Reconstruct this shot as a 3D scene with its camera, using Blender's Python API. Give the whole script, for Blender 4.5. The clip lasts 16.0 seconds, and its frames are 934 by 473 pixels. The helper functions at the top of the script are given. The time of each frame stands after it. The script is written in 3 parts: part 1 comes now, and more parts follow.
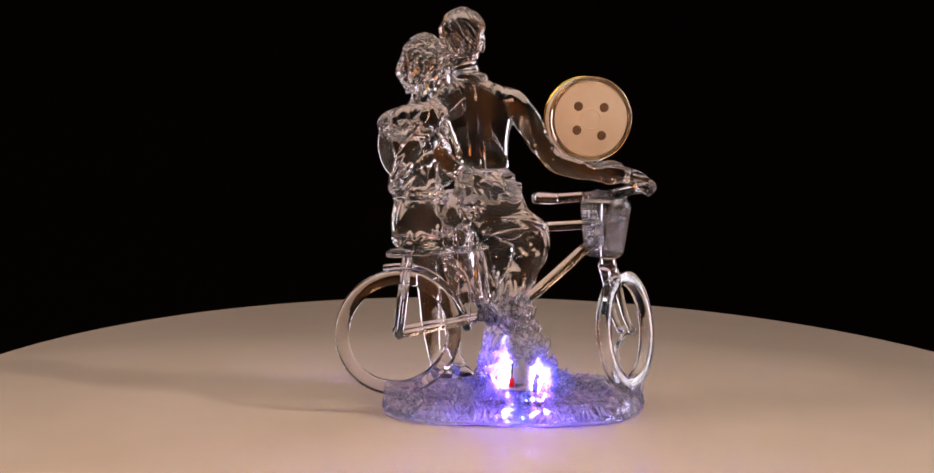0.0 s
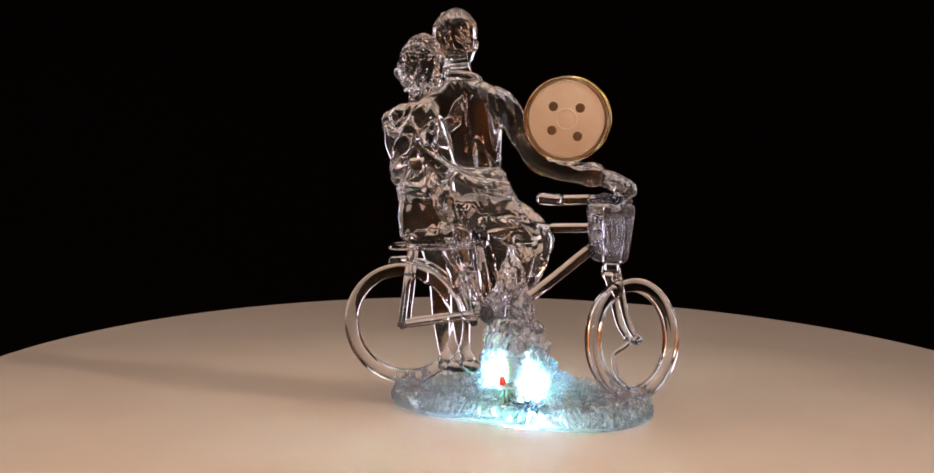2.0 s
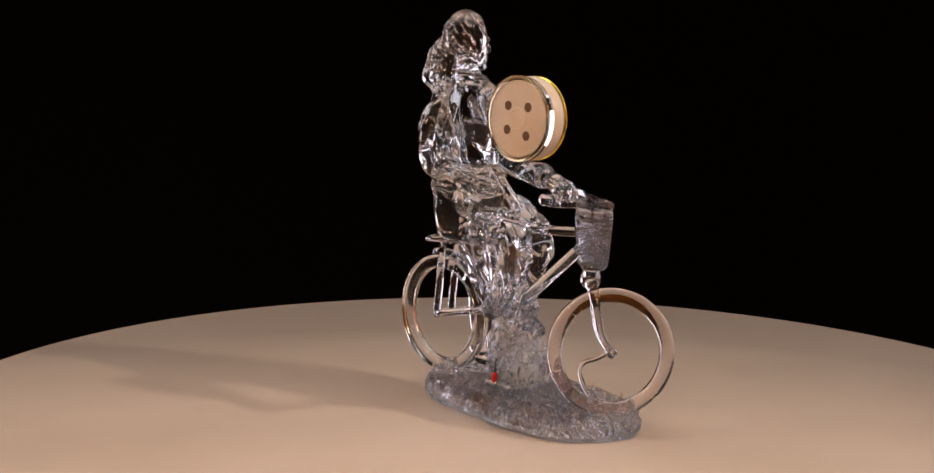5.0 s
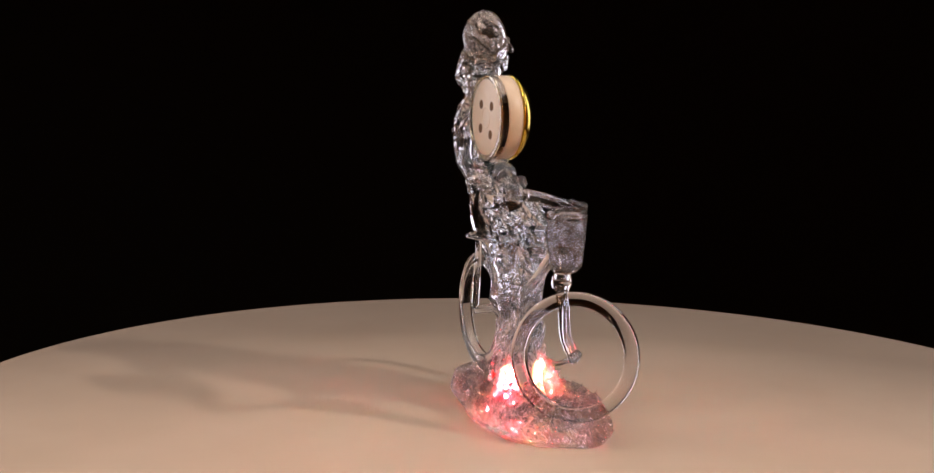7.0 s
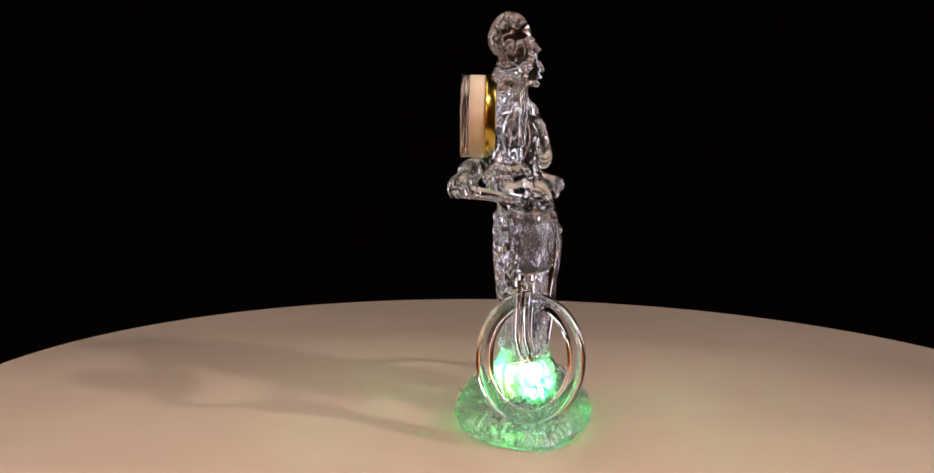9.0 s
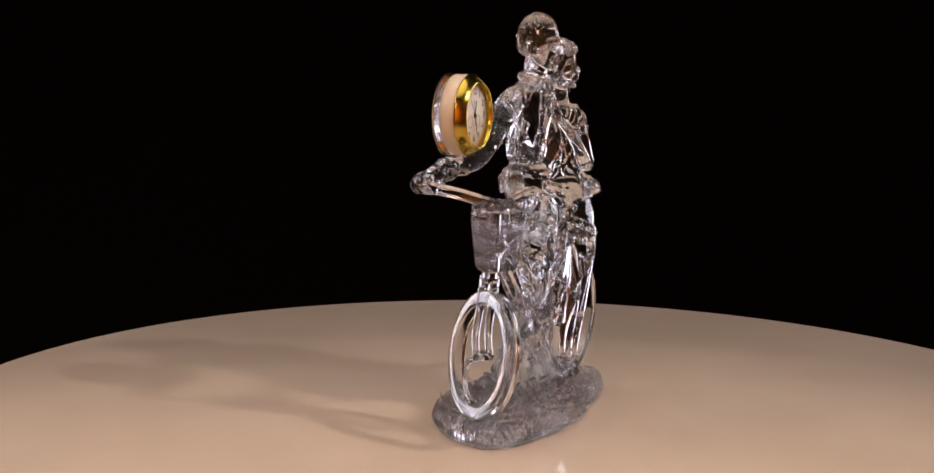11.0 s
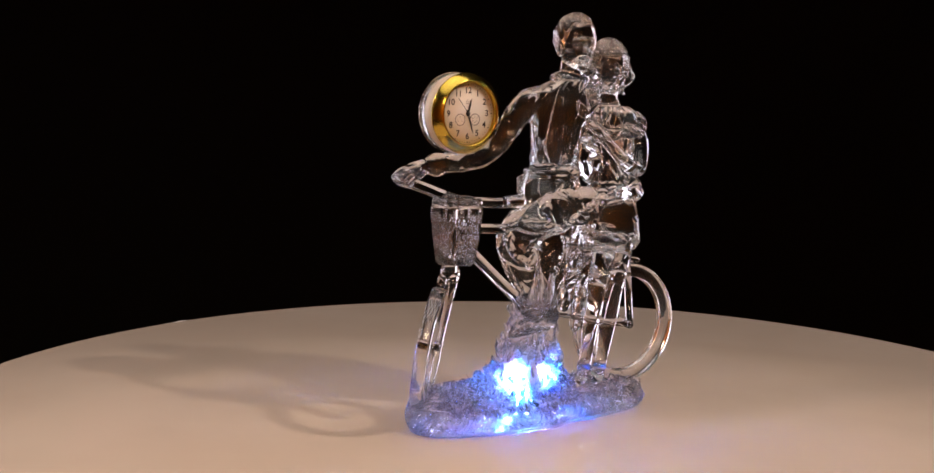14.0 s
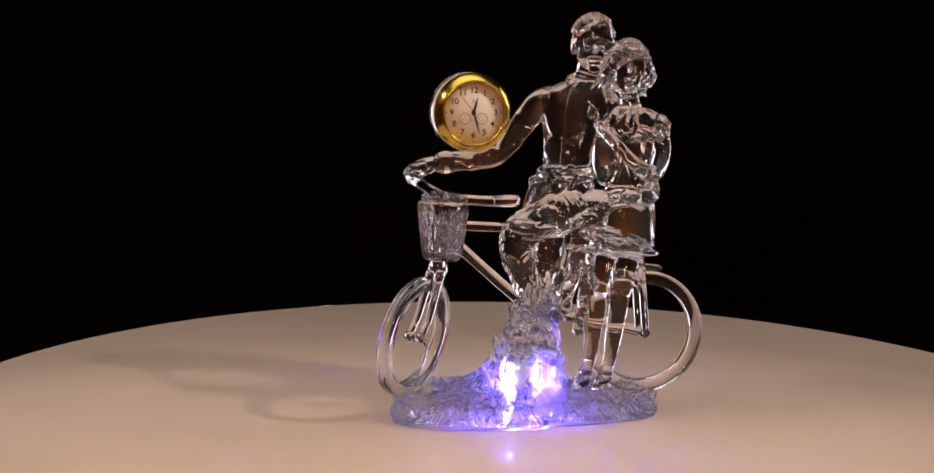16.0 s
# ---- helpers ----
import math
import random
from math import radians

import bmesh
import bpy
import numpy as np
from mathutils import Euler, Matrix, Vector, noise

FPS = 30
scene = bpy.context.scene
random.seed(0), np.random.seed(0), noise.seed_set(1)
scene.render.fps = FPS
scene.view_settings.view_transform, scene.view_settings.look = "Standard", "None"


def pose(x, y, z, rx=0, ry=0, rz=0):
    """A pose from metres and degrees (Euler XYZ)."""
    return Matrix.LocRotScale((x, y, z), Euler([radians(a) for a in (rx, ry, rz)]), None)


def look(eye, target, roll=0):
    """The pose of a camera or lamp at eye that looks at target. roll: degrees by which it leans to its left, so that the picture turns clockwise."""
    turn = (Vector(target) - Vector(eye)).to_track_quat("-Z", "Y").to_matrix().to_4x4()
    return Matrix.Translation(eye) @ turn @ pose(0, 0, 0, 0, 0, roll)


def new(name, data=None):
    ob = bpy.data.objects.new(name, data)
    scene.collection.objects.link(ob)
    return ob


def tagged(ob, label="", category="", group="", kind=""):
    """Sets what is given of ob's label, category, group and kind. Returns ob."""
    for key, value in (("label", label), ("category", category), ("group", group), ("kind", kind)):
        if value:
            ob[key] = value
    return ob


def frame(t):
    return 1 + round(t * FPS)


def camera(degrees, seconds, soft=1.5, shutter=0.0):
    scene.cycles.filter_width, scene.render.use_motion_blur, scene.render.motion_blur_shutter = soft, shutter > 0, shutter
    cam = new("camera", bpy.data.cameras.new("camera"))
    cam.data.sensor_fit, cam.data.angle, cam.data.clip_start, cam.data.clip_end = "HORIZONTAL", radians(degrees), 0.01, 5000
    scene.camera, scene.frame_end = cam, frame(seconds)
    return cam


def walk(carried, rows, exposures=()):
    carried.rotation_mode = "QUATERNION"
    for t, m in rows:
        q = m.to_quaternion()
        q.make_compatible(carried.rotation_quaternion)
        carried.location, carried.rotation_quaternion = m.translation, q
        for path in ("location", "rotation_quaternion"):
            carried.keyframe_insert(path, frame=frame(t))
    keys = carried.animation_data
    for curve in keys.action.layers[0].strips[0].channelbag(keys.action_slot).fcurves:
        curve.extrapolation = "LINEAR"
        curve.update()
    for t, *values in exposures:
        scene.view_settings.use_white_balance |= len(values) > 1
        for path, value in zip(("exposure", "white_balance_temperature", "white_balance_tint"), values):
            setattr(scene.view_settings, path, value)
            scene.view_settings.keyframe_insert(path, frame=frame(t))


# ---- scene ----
cam = camera(38.92, 16.0, soft=1.5)
EYE, AIM, ROLL = (0.0, -0.6180, 0.1709), (-0.02821, 0.02575, 0.08153), 1.196
walk(cam, [(0.0, look(EYE, AIM, ROLL)), (16.0, look(EYE, AIM, ROLL))])

# ---- light ----
world = bpy.data.worlds.new("dark_studio")
scene.world = world
world.use_nodes = True
world.node_tree.nodes["Background"].inputs[0].default_value = (1.0, 0.93, 0.85, 1)
world.node_tree.nodes["Background"].inputs[1].default_value = 0.001


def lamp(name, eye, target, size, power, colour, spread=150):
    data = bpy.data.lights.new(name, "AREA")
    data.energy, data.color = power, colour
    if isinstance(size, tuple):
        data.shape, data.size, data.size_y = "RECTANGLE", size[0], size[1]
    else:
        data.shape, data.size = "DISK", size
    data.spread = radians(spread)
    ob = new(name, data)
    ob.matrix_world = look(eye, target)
    return tagged(ob, "studio lamp placed out of view", "lamp", kind="structure")


lamp("key_lamp", (2.00, -0.72, 1.75), (0, 0, 0), 0.08, 4.1, (1.0, 0.84, 0.70), 70)
lamp("side_lamp", (-0.90, -0.28, 0.72), (0, -0.1, 0), 0.07, 1.9, (1.0, 0.78, 0.60))
lamp("front_lamp", (-0.10, -0.86, 0.55), (-0.05, -0.34, 0), 0.22, 1.1, (1.0, 0.66, 0.44))
# unseen overhead source, assumed, for grey patches in the crystal and softer shadows
lamp("overhead_softbox", (0.0, -0.30, 1.10), (0, -0.30, 0), 1.3, 3.2, (1.0, 0.89, 0.83), 110)
# tall unseen strips added beside the table, behind the figurine, for bright crystal edges
lamp("edge_light", (-1.15, 0.75, 0.35), (0, 0, 0.12), (0.30, 1.0), 3.0, (0.93, 0.90, 1.0))
lamp("edge_light", (1.15, 0.75, 0.35), (0, 0, 0.12), (0.30, 1.0), 3.0, (0.93, 0.90, 1.0))
# added lamp, out of view, that washes the brown wall to tint the crystal amber
lamp("amber_wall_fill", (0.3, -1.45, 0.75), (0.3, -2.4, 0.35), 0.35, 30.0, (1.0, 0.62, 0.28))
scene.view_settings.exposure = 0.0


# ---- materials ----
def material(name, colour=(0.8, 0.8, 0.8), rough=0.5, metal=0.0, transmission=0.0, ior=1.5, coat=0.0):
    m = bpy.data.materials.new(name)
    m.use_nodes = True
    b = m.node_tree.nodes["Principled BSDF"]
    b.inputs["Base Color"].default_value = (*colour, 1)
    b.inputs["Roughness"].default_value = rough
    b.inputs["Metallic"].default_value = metal
    b.inputs["Transmission Weight"].default_value = transmission
    b.inputs["IOR"].default_value = ior
    b.inputs["Coat Weight"].default_value = coat
    return m


def noise_node(m, scale, detail=3.0):
    nt = m.node_tree
    tc = nt.nodes.new("ShaderNodeTexCoord")
    n = nt.nodes.new("ShaderNodeTexNoise")
    n.inputs["Scale"].default_value, n.inputs["Detail"].default_value = scale, detail
    nt.links.new(tc.outputs["Object"], n.inputs["Vector"])
    return n


def vary(m, scale, low, high, detail=4.0, lo=0.35, hi=0.65):
    """Two tones of the base colour, mixed by noise."""
    nt, b = m.node_tree, m.node_tree.nodes["Principled BSDF"]
    n = noise_node(m, scale, detail)
    r = nt.nodes.new("ShaderNodeValToRGB")
    r.color_ramp.elements[0].position, r.color_ramp.elements[1].position = lo, hi
    r.color_ramp.elements[0].color, r.color_ramp.elements[1].color = (*low, 1), (*high, 1)
    nt.links.new(n.outputs["Fac"], r.inputs["Fac"])
    nt.links.new(r.outputs["Color"], b.inputs["Base Color"])
    return m


def relief(m, scale, strength, distance, detail=3.0):
    nt, b = m.node_tree, m.node_tree.nodes["Principled BSDF"]
    n = noise_node(m, scale, detail)
    k = nt.nodes.new("ShaderNodeBump")
    k.inputs["Strength"].default_value, k.inputs["Distance"].default_value = strength, distance
    nt.links.new(n.outputs["Fac"], k.inputs["Height"])
    nt.links.new(k.outputs["Normal"], b.inputs["Normal"])
    return m


def roughen(m, scale, low, high):
    nt, b = m.node_tree, m.node_tree.nodes["Principled BSDF"]
    n = noise_node(m, scale, 4.0)
    r = nt.nodes.new("ShaderNodeMapRange")
    r.inputs["To Min"].default_value, r.inputs["To Max"].default_value = low, high
    nt.links.new(n.outputs["Fac"], r.inputs["Value"])
    nt.links.new(r.outputs["Result"], b.inputs["Roughness"])
    return m


LEAFY = relief(material("leafy_crystal", (0.97, 0.96, 1.0), 0.02, transmission=1.0, ior=1.50), 300, 0.10, 0.0005)
CRYSTAL = relief(material("clear_crystal", (0.97, 0.97, 1.0), 0.015, transmission=1.0, ior=1.50), 160, 0.12, 0.0006)
FIGURE = relief(material("moulded_crystal", (0.97, 0.97, 1.0), 0.01, transmission=1.0, ior=1.50), 90, 0.03, 0.0006)
GRASSY = relief(material("textured_crystal", (0.97, 0.96, 1.0), 0.015, transmission=1.0, ior=1.50), 520, 0.12, 0.0004)


def cloudy(m, share, clear=0.0):
    """Mixes in the milky scatter of fine moulded texture, and a share of light that passes straight through."""
    nt = m.node_tree
    b, out = nt.nodes["Principled BSDF"], nt.nodes["Material Output"]
    last = b
    for kind, tone, part_of in (("ShaderNodeBsdfTranslucent", (0.95, 0.94, 0.98, 1), share), ("ShaderNodeBsdfTransparent", (1, 1, 1, 1), clear)):
        t = nt.nodes.new(kind)
        t.inputs["Color"].default_value = tone
        x = nt.nodes.new("ShaderNodeMixShader")
        x.inputs[0].default_value = part_of
        nt.links.new(last.outputs[0], x.inputs[1])
        nt.links.new(t.outputs[0], x.inputs[2])
        last = x
    nt.links.new(last.outputs[0], out.inputs["Surface"])
    return m


cloudy(GRASSY, 0.022, 0.18)
cloudy(LEAFY, 0.04, 0.18)
cloudy(FIGURE, 0.004)
WICKER = cloudy(relief(material("wicker_crystal", (0.97, 0.97, 1.0), 0.03, transmission=1.0, ior=1.50), 420, 0.30, 0.0008), 0.01)
TABLE = roughen(vary(material("cream_lacquer", rough=0.10), 7, (0.62, 0.492, 0.395), (0.69, 0.556, 0.455)), 60, 0.03, 0.07)
BLACK = relief(vary(material("black_cloth", rough=0.95), 30, (0.0012, 0.0012, 0.0012), (0.0025, 0.0023, 0.0023)), 900, 0.3, 0.001)
# made-up brown for walls out of view, so the crystal picks up amber
BROWN = relief(vary(material("unseen_brown_wall", rough=0.9), 3, (0.28, 0.10, 0.02), (0.38, 0.15, 0.03)), 60, 0.4, 0.01)
AMBER = material("amber_plastic", (1.0, 0.86, 0.60), 0.05, transmission=1.0, ior=1.48)
GOLD = roughen(material("polished_gold", (0.62, 0.43, 0.07), 0.12, metal=1.0), 300, 0.12, 0.26)
CREAM = vary(material("cream_plastic", rough=0.35), 90, (0.76, 0.62, 0.48), (0.81, 0.69, 0.56))
DIAL = vary(material("ivory_dial", rough=0.45), 200, (0.86, 0.79, 0.70), (0.89, 0.83, 0.75))
INK = material("black_ink", (0.012, 0.011, 0.012), 0.4)
GREY_INK = material("grey_ink", (0.36, 0.30, 0.27), 0.5)
HOLE = vary(material("dark_hole", rough=0.8), 900, (0.10, 0.05, 0.02), (0.20, 0.11, 0.05))
RED = material("red_wax", (0.75, 0.02, 0.015), 0.3)
BOARD = material("white_board", (0.75, 0.75, 0.72), 0.5)
METAL = material("grey_metal", (0.30, 0.29, 0.28), 0.35, metal=0.8)
WHITE = material("white_edge", (0.82, 0.78, 0.72), 0.4)
UNLIT = material("unlit_diode", (0.05, 0.05, 0.05), 0.4)


def haze(name, share):
    """Clear resin with scatter in it."""
    m = bpy.data.materials.new(name)
    m.use_nodes = True
    nt = m.node_tree
    c, t, x = (nt.nodes.new(k) for k in ("ShaderNodeBsdfTransparent", "ShaderNodeBsdfTranslucent", "ShaderNodeMixShader"))
    x.inputs[0].default_value = share
    nt.links.new(c.outputs[0], x.inputs[1])
    nt.links.new(t.outputs[0], x.inputs[2])
    nt.links.new(x.outputs[0], nt.nodes["Material Output"].inputs["Surface"])
    return m


# for the made-up sleeve that widens the glow of the diodes
FROST = haze("milky_resin", 0.20)


def glow(name, colour, strength):
    m = material(name, (0.1, 0.1, 0.1), 0.4)
    b = m.node_tree.nodes["Principled BSDF"]
    b.inputs["Emission Color"].default_value = (*colour, 1)
    b.inputs["Emission Strength"].default_value = strength
    return m


# ---- mesh helpers; lengths in millimetres ----
MM = 0.001


def finish(name, bm, mat, smooth=True):
    bmesh.ops.recalc_face_normals(bm, faces=bm.faces)
    bmesh.ops.scale(bm, vec=(MM, MM, MM), verts=bm.verts)
    me = bpy.data.meshes.new(name)
    bm.to_mesh(me)
    bm.free()
    me.materials.append(mat)
    for f in me.polygons:
        f.use_smooth = smooth
    return me


def part(name, bm, mat, parent, label="", smooth=True, drop=0.0):
    for v in bm.verts:
        v.co.z += drop
    ob = new(name, finish(name, bm, mat, smooth))
    ob.parent = parent
    return tagged(ob, label)


def frame_of(d):
    d = Vector(d).normalized()
    a = Vector((0, 0, 1)) if abs(d.z) < 0.9 else Vector((1, 0, 0))
    u = d.cross(a).normalized()
    return d, u, d.cross(u)


def curve_points(pts, steps=6):
    """Catmull-Rom points through pts, each (x, y, z, radius)."""
    p = [np.array(q, float) for q in pts]
    p = [2 * p[0] - p[1]] + p + [2 * p[-1] - p[-2]]
    out = []
    for i in range(1, len(p) - 2):
        for k in range(steps):
            t = k / steps
            a, b, c, d = p[i - 1], p[i], p[i + 1], p[i + 2]
            out.append(0.5 * (2 * b + (c - a) * t + (2 * a - 5 * b + 4 * c - d) * t * t + (3 * b - a - 3 * c + d) * t ** 3))
    out.append(p[-2])
    return out


def tube(bm, pts, seg=14, steps=6, flat=1.0, closed=False):
    """A round bar through (x, y, z, radius), with domed ends; flat squeezes it across."""
    q = curve_points(pts, steps) if len(pts) > 2 else [np.array(a, float) for a in pts]
    if not closed:
        d0, d1 = q[0][:3] - q[1][:3], q[-1][:3] - q[-2][:3]
        d0, d1 = d0 / np.linalg.norm(d0), d1 / np.linalg.norm(d1)
        q = [np.append(q[0][:3] + d0 * q[0][3] * 0.45, q[0][3] * 0.6)] + q + [np.append(q[-1][:3] + d1 * q[-1][3] * 0.45, q[-1][3] * 0.6)]
    rings, up = [], None
    for i, a in enumerate(q):
        d = Vector(q[min(i + 1, len(q) - 1)][:3]) - Vector(q[max(i - 1, 0)][:3])
        d.normalize()
        if up is None:
            _, up, _ = frame_of(d)
        up = (up - d * up.dot(d)).normalized()
        w = d.cross(up)
        rings.append([bm.verts.new(Vector(a[:3]) + float(a[3]) * (math.cos(t) * up + flat * math.sin(t) * w)) for t in (2 * math.pi * k / seg for k in range(seg))])
    for r, s in zip(rings, rings[1:]):
        for k in range(seg):
            bm.faces.new((r[k], r[(k + 1) % seg], s[(k + 1) % seg], s[k]))
    bm.faces.new(rings[0][::-1])
    bm.faces.new(rings[-1])
    return bm


def ball(bm, c, r, sub=3, rot=None):
    """An ellipsoid; r is one radius or three."""
    r = (r, r, r) if isinstance(r, (int, float)) else r
    m = Matrix.Translation(c) @ (rot or Matrix()) @ Matrix.Diagonal((*r, 1))
    bmesh.ops.create_icosphere(bm, subdivisions=sub, radius=1, matrix=m)
    return bm


def ring(bm, c, axis_yaw, big, small_r, small_w, lean=0.0, seg=96, sec=24):
    """A wheel's ring that runs along axis_yaw; lean tips its top to the left."""
    ax = Vector((math.cos(radians(axis_yaw)), math.sin(radians(axis_yaw)), 0))
    side, up, c = Vector((-ax.y, ax.x, 0)), Vector((0, 0, 1)), Vector(c)
    up, side = up * math.cos(lean) + side * math.sin(lean), side * math.cos(lean) - up * math.sin(lean)
    rows = []
    for i in range(seg):
        a = 2 * math.pi * i / seg
        out = math.cos(a) * ax + math.sin(a) * up
        row = []
        for k in range(sec):
            t = 2 * math.pi * k / sec
            ct, st = math.cos(t), math.sin(t)
            row.append(bm.verts.new(c + out * (big + small_r * math.copysign(abs(ct) ** 0.3, ct)) + side * small_w * math.copysign(abs(st) ** 0.3, st)))
        rows.append(row)
    for i in range(seg):
        r, s = rows[i], rows[(i + 1) % seg]
        for k in range(sec):
            bm.faces.new((r[k], r[(k + 1) % sec], s[(k + 1) % sec], s[k]))
    return bm


def lathe(bm, profile, seg=64, m=None):
    """Turns (radius, height) pairs about z."""
    m = m or Matrix()
    rows = []
    for r, z in profile:
        if r < 1e-6:
            rows.append([bm.verts.new(m @ Vector((0, 0, z)))])
        else:
            rows.append([bm.verts.new(m @ Vector((r * math.cos(2 * math.pi * k / seg), r * math.sin(2 * math.pi * k / seg), z))) for k in range(seg)])
    for a, b in zip(rows, rows[1:]):
        for k in range(seg):
            j = (k + 1) % seg
            vs = [a[k % len(a)], a[j % len(a)], b[j % len(b)], b[k % len(b)]]
            vs = list(dict.fromkeys(vs))
            if len(vs) > 2:
                bm.faces.new(vs)
    return bm


def box(bm, c, size, m=None):
    bmesh.ops.create_cube(bm, size=1, matrix=(m or Matrix()) @ Matrix.Translation(c) @ Matrix.Diagonal((*size, 1)))
    return bm


def remesh(ob, voxel, smooth=4, ripple=0.0, size=0.004):
    """Fuses the shapes of one mesh into one skin, with moulded unevenness."""
    k = ob.modifiers.new("fuse", "REMESH")
    k.mode, k.voxel_size, k.use_smooth_shade = "VOXEL", voxel, True
    s = ob.modifiers.new("soften", "SMOOTH")
    s.factor, s.iterations = 0.5, smooth
    if ripple:
        tex = bpy.data.textures.new(ob.name + "_relief", "CLOUDS")
        tex.noise_scale, tex.noise_depth = size, 2
        d = ob.modifiers.new("moulding", "DISPLACE")
        d.texture, d.strength, d.mid_level = tex, ripple, 0.5
    return ob


# ---- the room ----
def room():
    for name, c, s in (("floor", (0, 0, -0.80), (5, 5, 0.1)), ("ceiling", (0, 0, 2.05), (5, 5, 0.1)),
                       ("wall_north", (0, 2.45, 0.625), (5, 0.1, 2.75)), ("wall_south", (0, -2.45, 0.625), (5, 0.1, 2.75)),
                       ("wall_east", (2.45, 0, 0.625), (0.1, 4.8, 2.75)), ("wall_west", (-2.45, 0, 0.625), (0.1, 4.8, 2.75))):
        bm = bmesh.new()
        box(bm, [a * 1000 for a in c], [a * 1000 for a in s])
        # the three unseen walls are brown only to tint the glass
        ob = new(name, finish(name, bm, BROWN if name in ("wall_south", "wall_east", "wall_west") else BLACK, False))
        tagged(ob, "plain cloth-hung studio " + name.split("_")[0], name.split("_")[0], kind="structure")


# ---- the turntable ----
def table():
    base = tagged(new("round_table"), "cream lacquered round table top turning on a pedestal", "table")
    top = bmesh.new()
    off = Matrix.Translation((-3.8, 8.4, 0))
    lathe(top, [(0, 0), (295.6, 0), (297.4, -0.6), (298.4, -2.0), (298.6, -4), (298.6, -16), (297.6, -18), (295.6, -19), (0, -19)], 160, off)
    part("tabletop", top, TABLE, base)
    post = bmesh.new()
    lathe(post, [(0, -19.5), (90, -19.5), (90, -30), (34, -44), (30, -120), (30, -640), (38, -680), (0, -680)], 48)
    part("pedestal", post, METAL, base, "grey metal pedestal")
    foot = bmesh.new()
    lathe(foot, [(0, -681), (60, -681), (210, -730), (220, -742), (220, -750), (0, -750)], 64)
    part("foot", foot, METAL, base, "round grey metal foot")
    chip = bmesh.new()
    for k in range(7):
        a = radians(-64.8 + k * 0.42)
        ball(chip, (297.6 * math.cos(a) - 3.8, 297.6 * math.sin(a) + 8.4, -0.7 + 0.25 * math.sin(k)), (1.6, 0.8, 0.45), 2, Matrix.Rotation(a + 1.57, 4, "Z"))
    part("lifted_edge", chip, WHITE, base, "small white lifted flake on the rim")
    return base


# ---- the figurine ----
YAW = 8.5
STEER = 58.5
LEAN = 9.0


def along(c, yaw, a, s, z):
    """A point a along and s to the left of the heading yaw, from c, at height z."""
    t = radians(yaw)
    return (c[0] + a * math.cos(t) - s * math.sin(t), c[1] + a * math.sin(t) + s * math.cos(t), z)


REAR, FRONT = (-58.6, -3.2, 42.0), (51.6, 12.0, 41.5)
# the moulded parts stand a little lower than they are drawn
SINK = -2.2


def base_outline(a):
    """Radius of the grassy base in the direction a; it is wider towards the front wheel."""
    c, s = math.cos(a), math.sin(a)
    r = 1 / ((abs(c) / 64.5) ** 2.5 + (abs(s) / (26.6 + 4.2 * c)) ** 2.5) ** (1 / 2.5)
    return r * (1 + 0.03 * math.sin(5 * a + 0.6) + 0.025 * math.sin(9 * a))


def base_height(x, y):
    t = math.exp(-((x - 2) / 26) ** 2 - ((y - 3) / 16) ** 2)
    return 10.6 + 6.0 * t + 1.1 * math.sin(x * 0.33) * math.cos(y * 0.4)


def leaves(bm):
    """The mound of leaves that rises from the base to the rider's feet."""
    rng = random.Random(7)
    for z, x, y, rx, ry in ((14, 1, 3, 24, 15), (21, -2, 3, 19, 12.5), (28, -4, 2, 15, 10.5), (35, -5, 1, 12.5, 9.5), (42, -6, 1, 9.5, 7.5), (48, -7, 1, 6.5, 5.5)):
        ball(bm, (x, y, z), (rx, ry, 7), 3)
        n = 16
        for i in range(n):
            a = 2 * math.pi * (i + rng.random()) / n
            px, py = x + rx * 0.93 * math.cos(a), y + ry * 0.93 * math.sin(a)
            q = Matrix.Rotation(a, 4, "Z") @ Matrix.Rotation(rng.uniform(-0.9, -0.2), 4, "Y")
            ball(bm, (px, py, z + rng.uniform(-3, 4)), (rng.uniform(2.2, 3.4), rng.uniform(1.0, 1.7), rng.uniform(2.6, 5)), 2, q)
    for i in range(110):
        x = rng.uniform(6, 42)
        q = Matrix.Rotation(rng.uniform(0, 6.28), 4, "Z") @ Matrix.Rotation(rng.uniform(0.3, 1.2), 4, "Y")
        ball(bm, (x, rng.uniform(-10, 17), 11.5 + max(0, 30 - x) * 0.42 + rng.uniform(-1, 1.5)), (rng.uniform(0.8, 1.3), rng.uniform(1.2, 2.2), rng.uniform(2.6, 4.4)), 2, q)
    for x, y, z, h in ((-6, 8, 50, 19), (-11, 9, 50, 19), (-2, 8, 48, 17), (-14, 5, 44, 15)):
        tube(bm, [(x, y, z - 14, 3.4), (x + 0.6, y, z + h * 0.35, 2.8), (x, y - 1, z + h, 0.7)], 10)


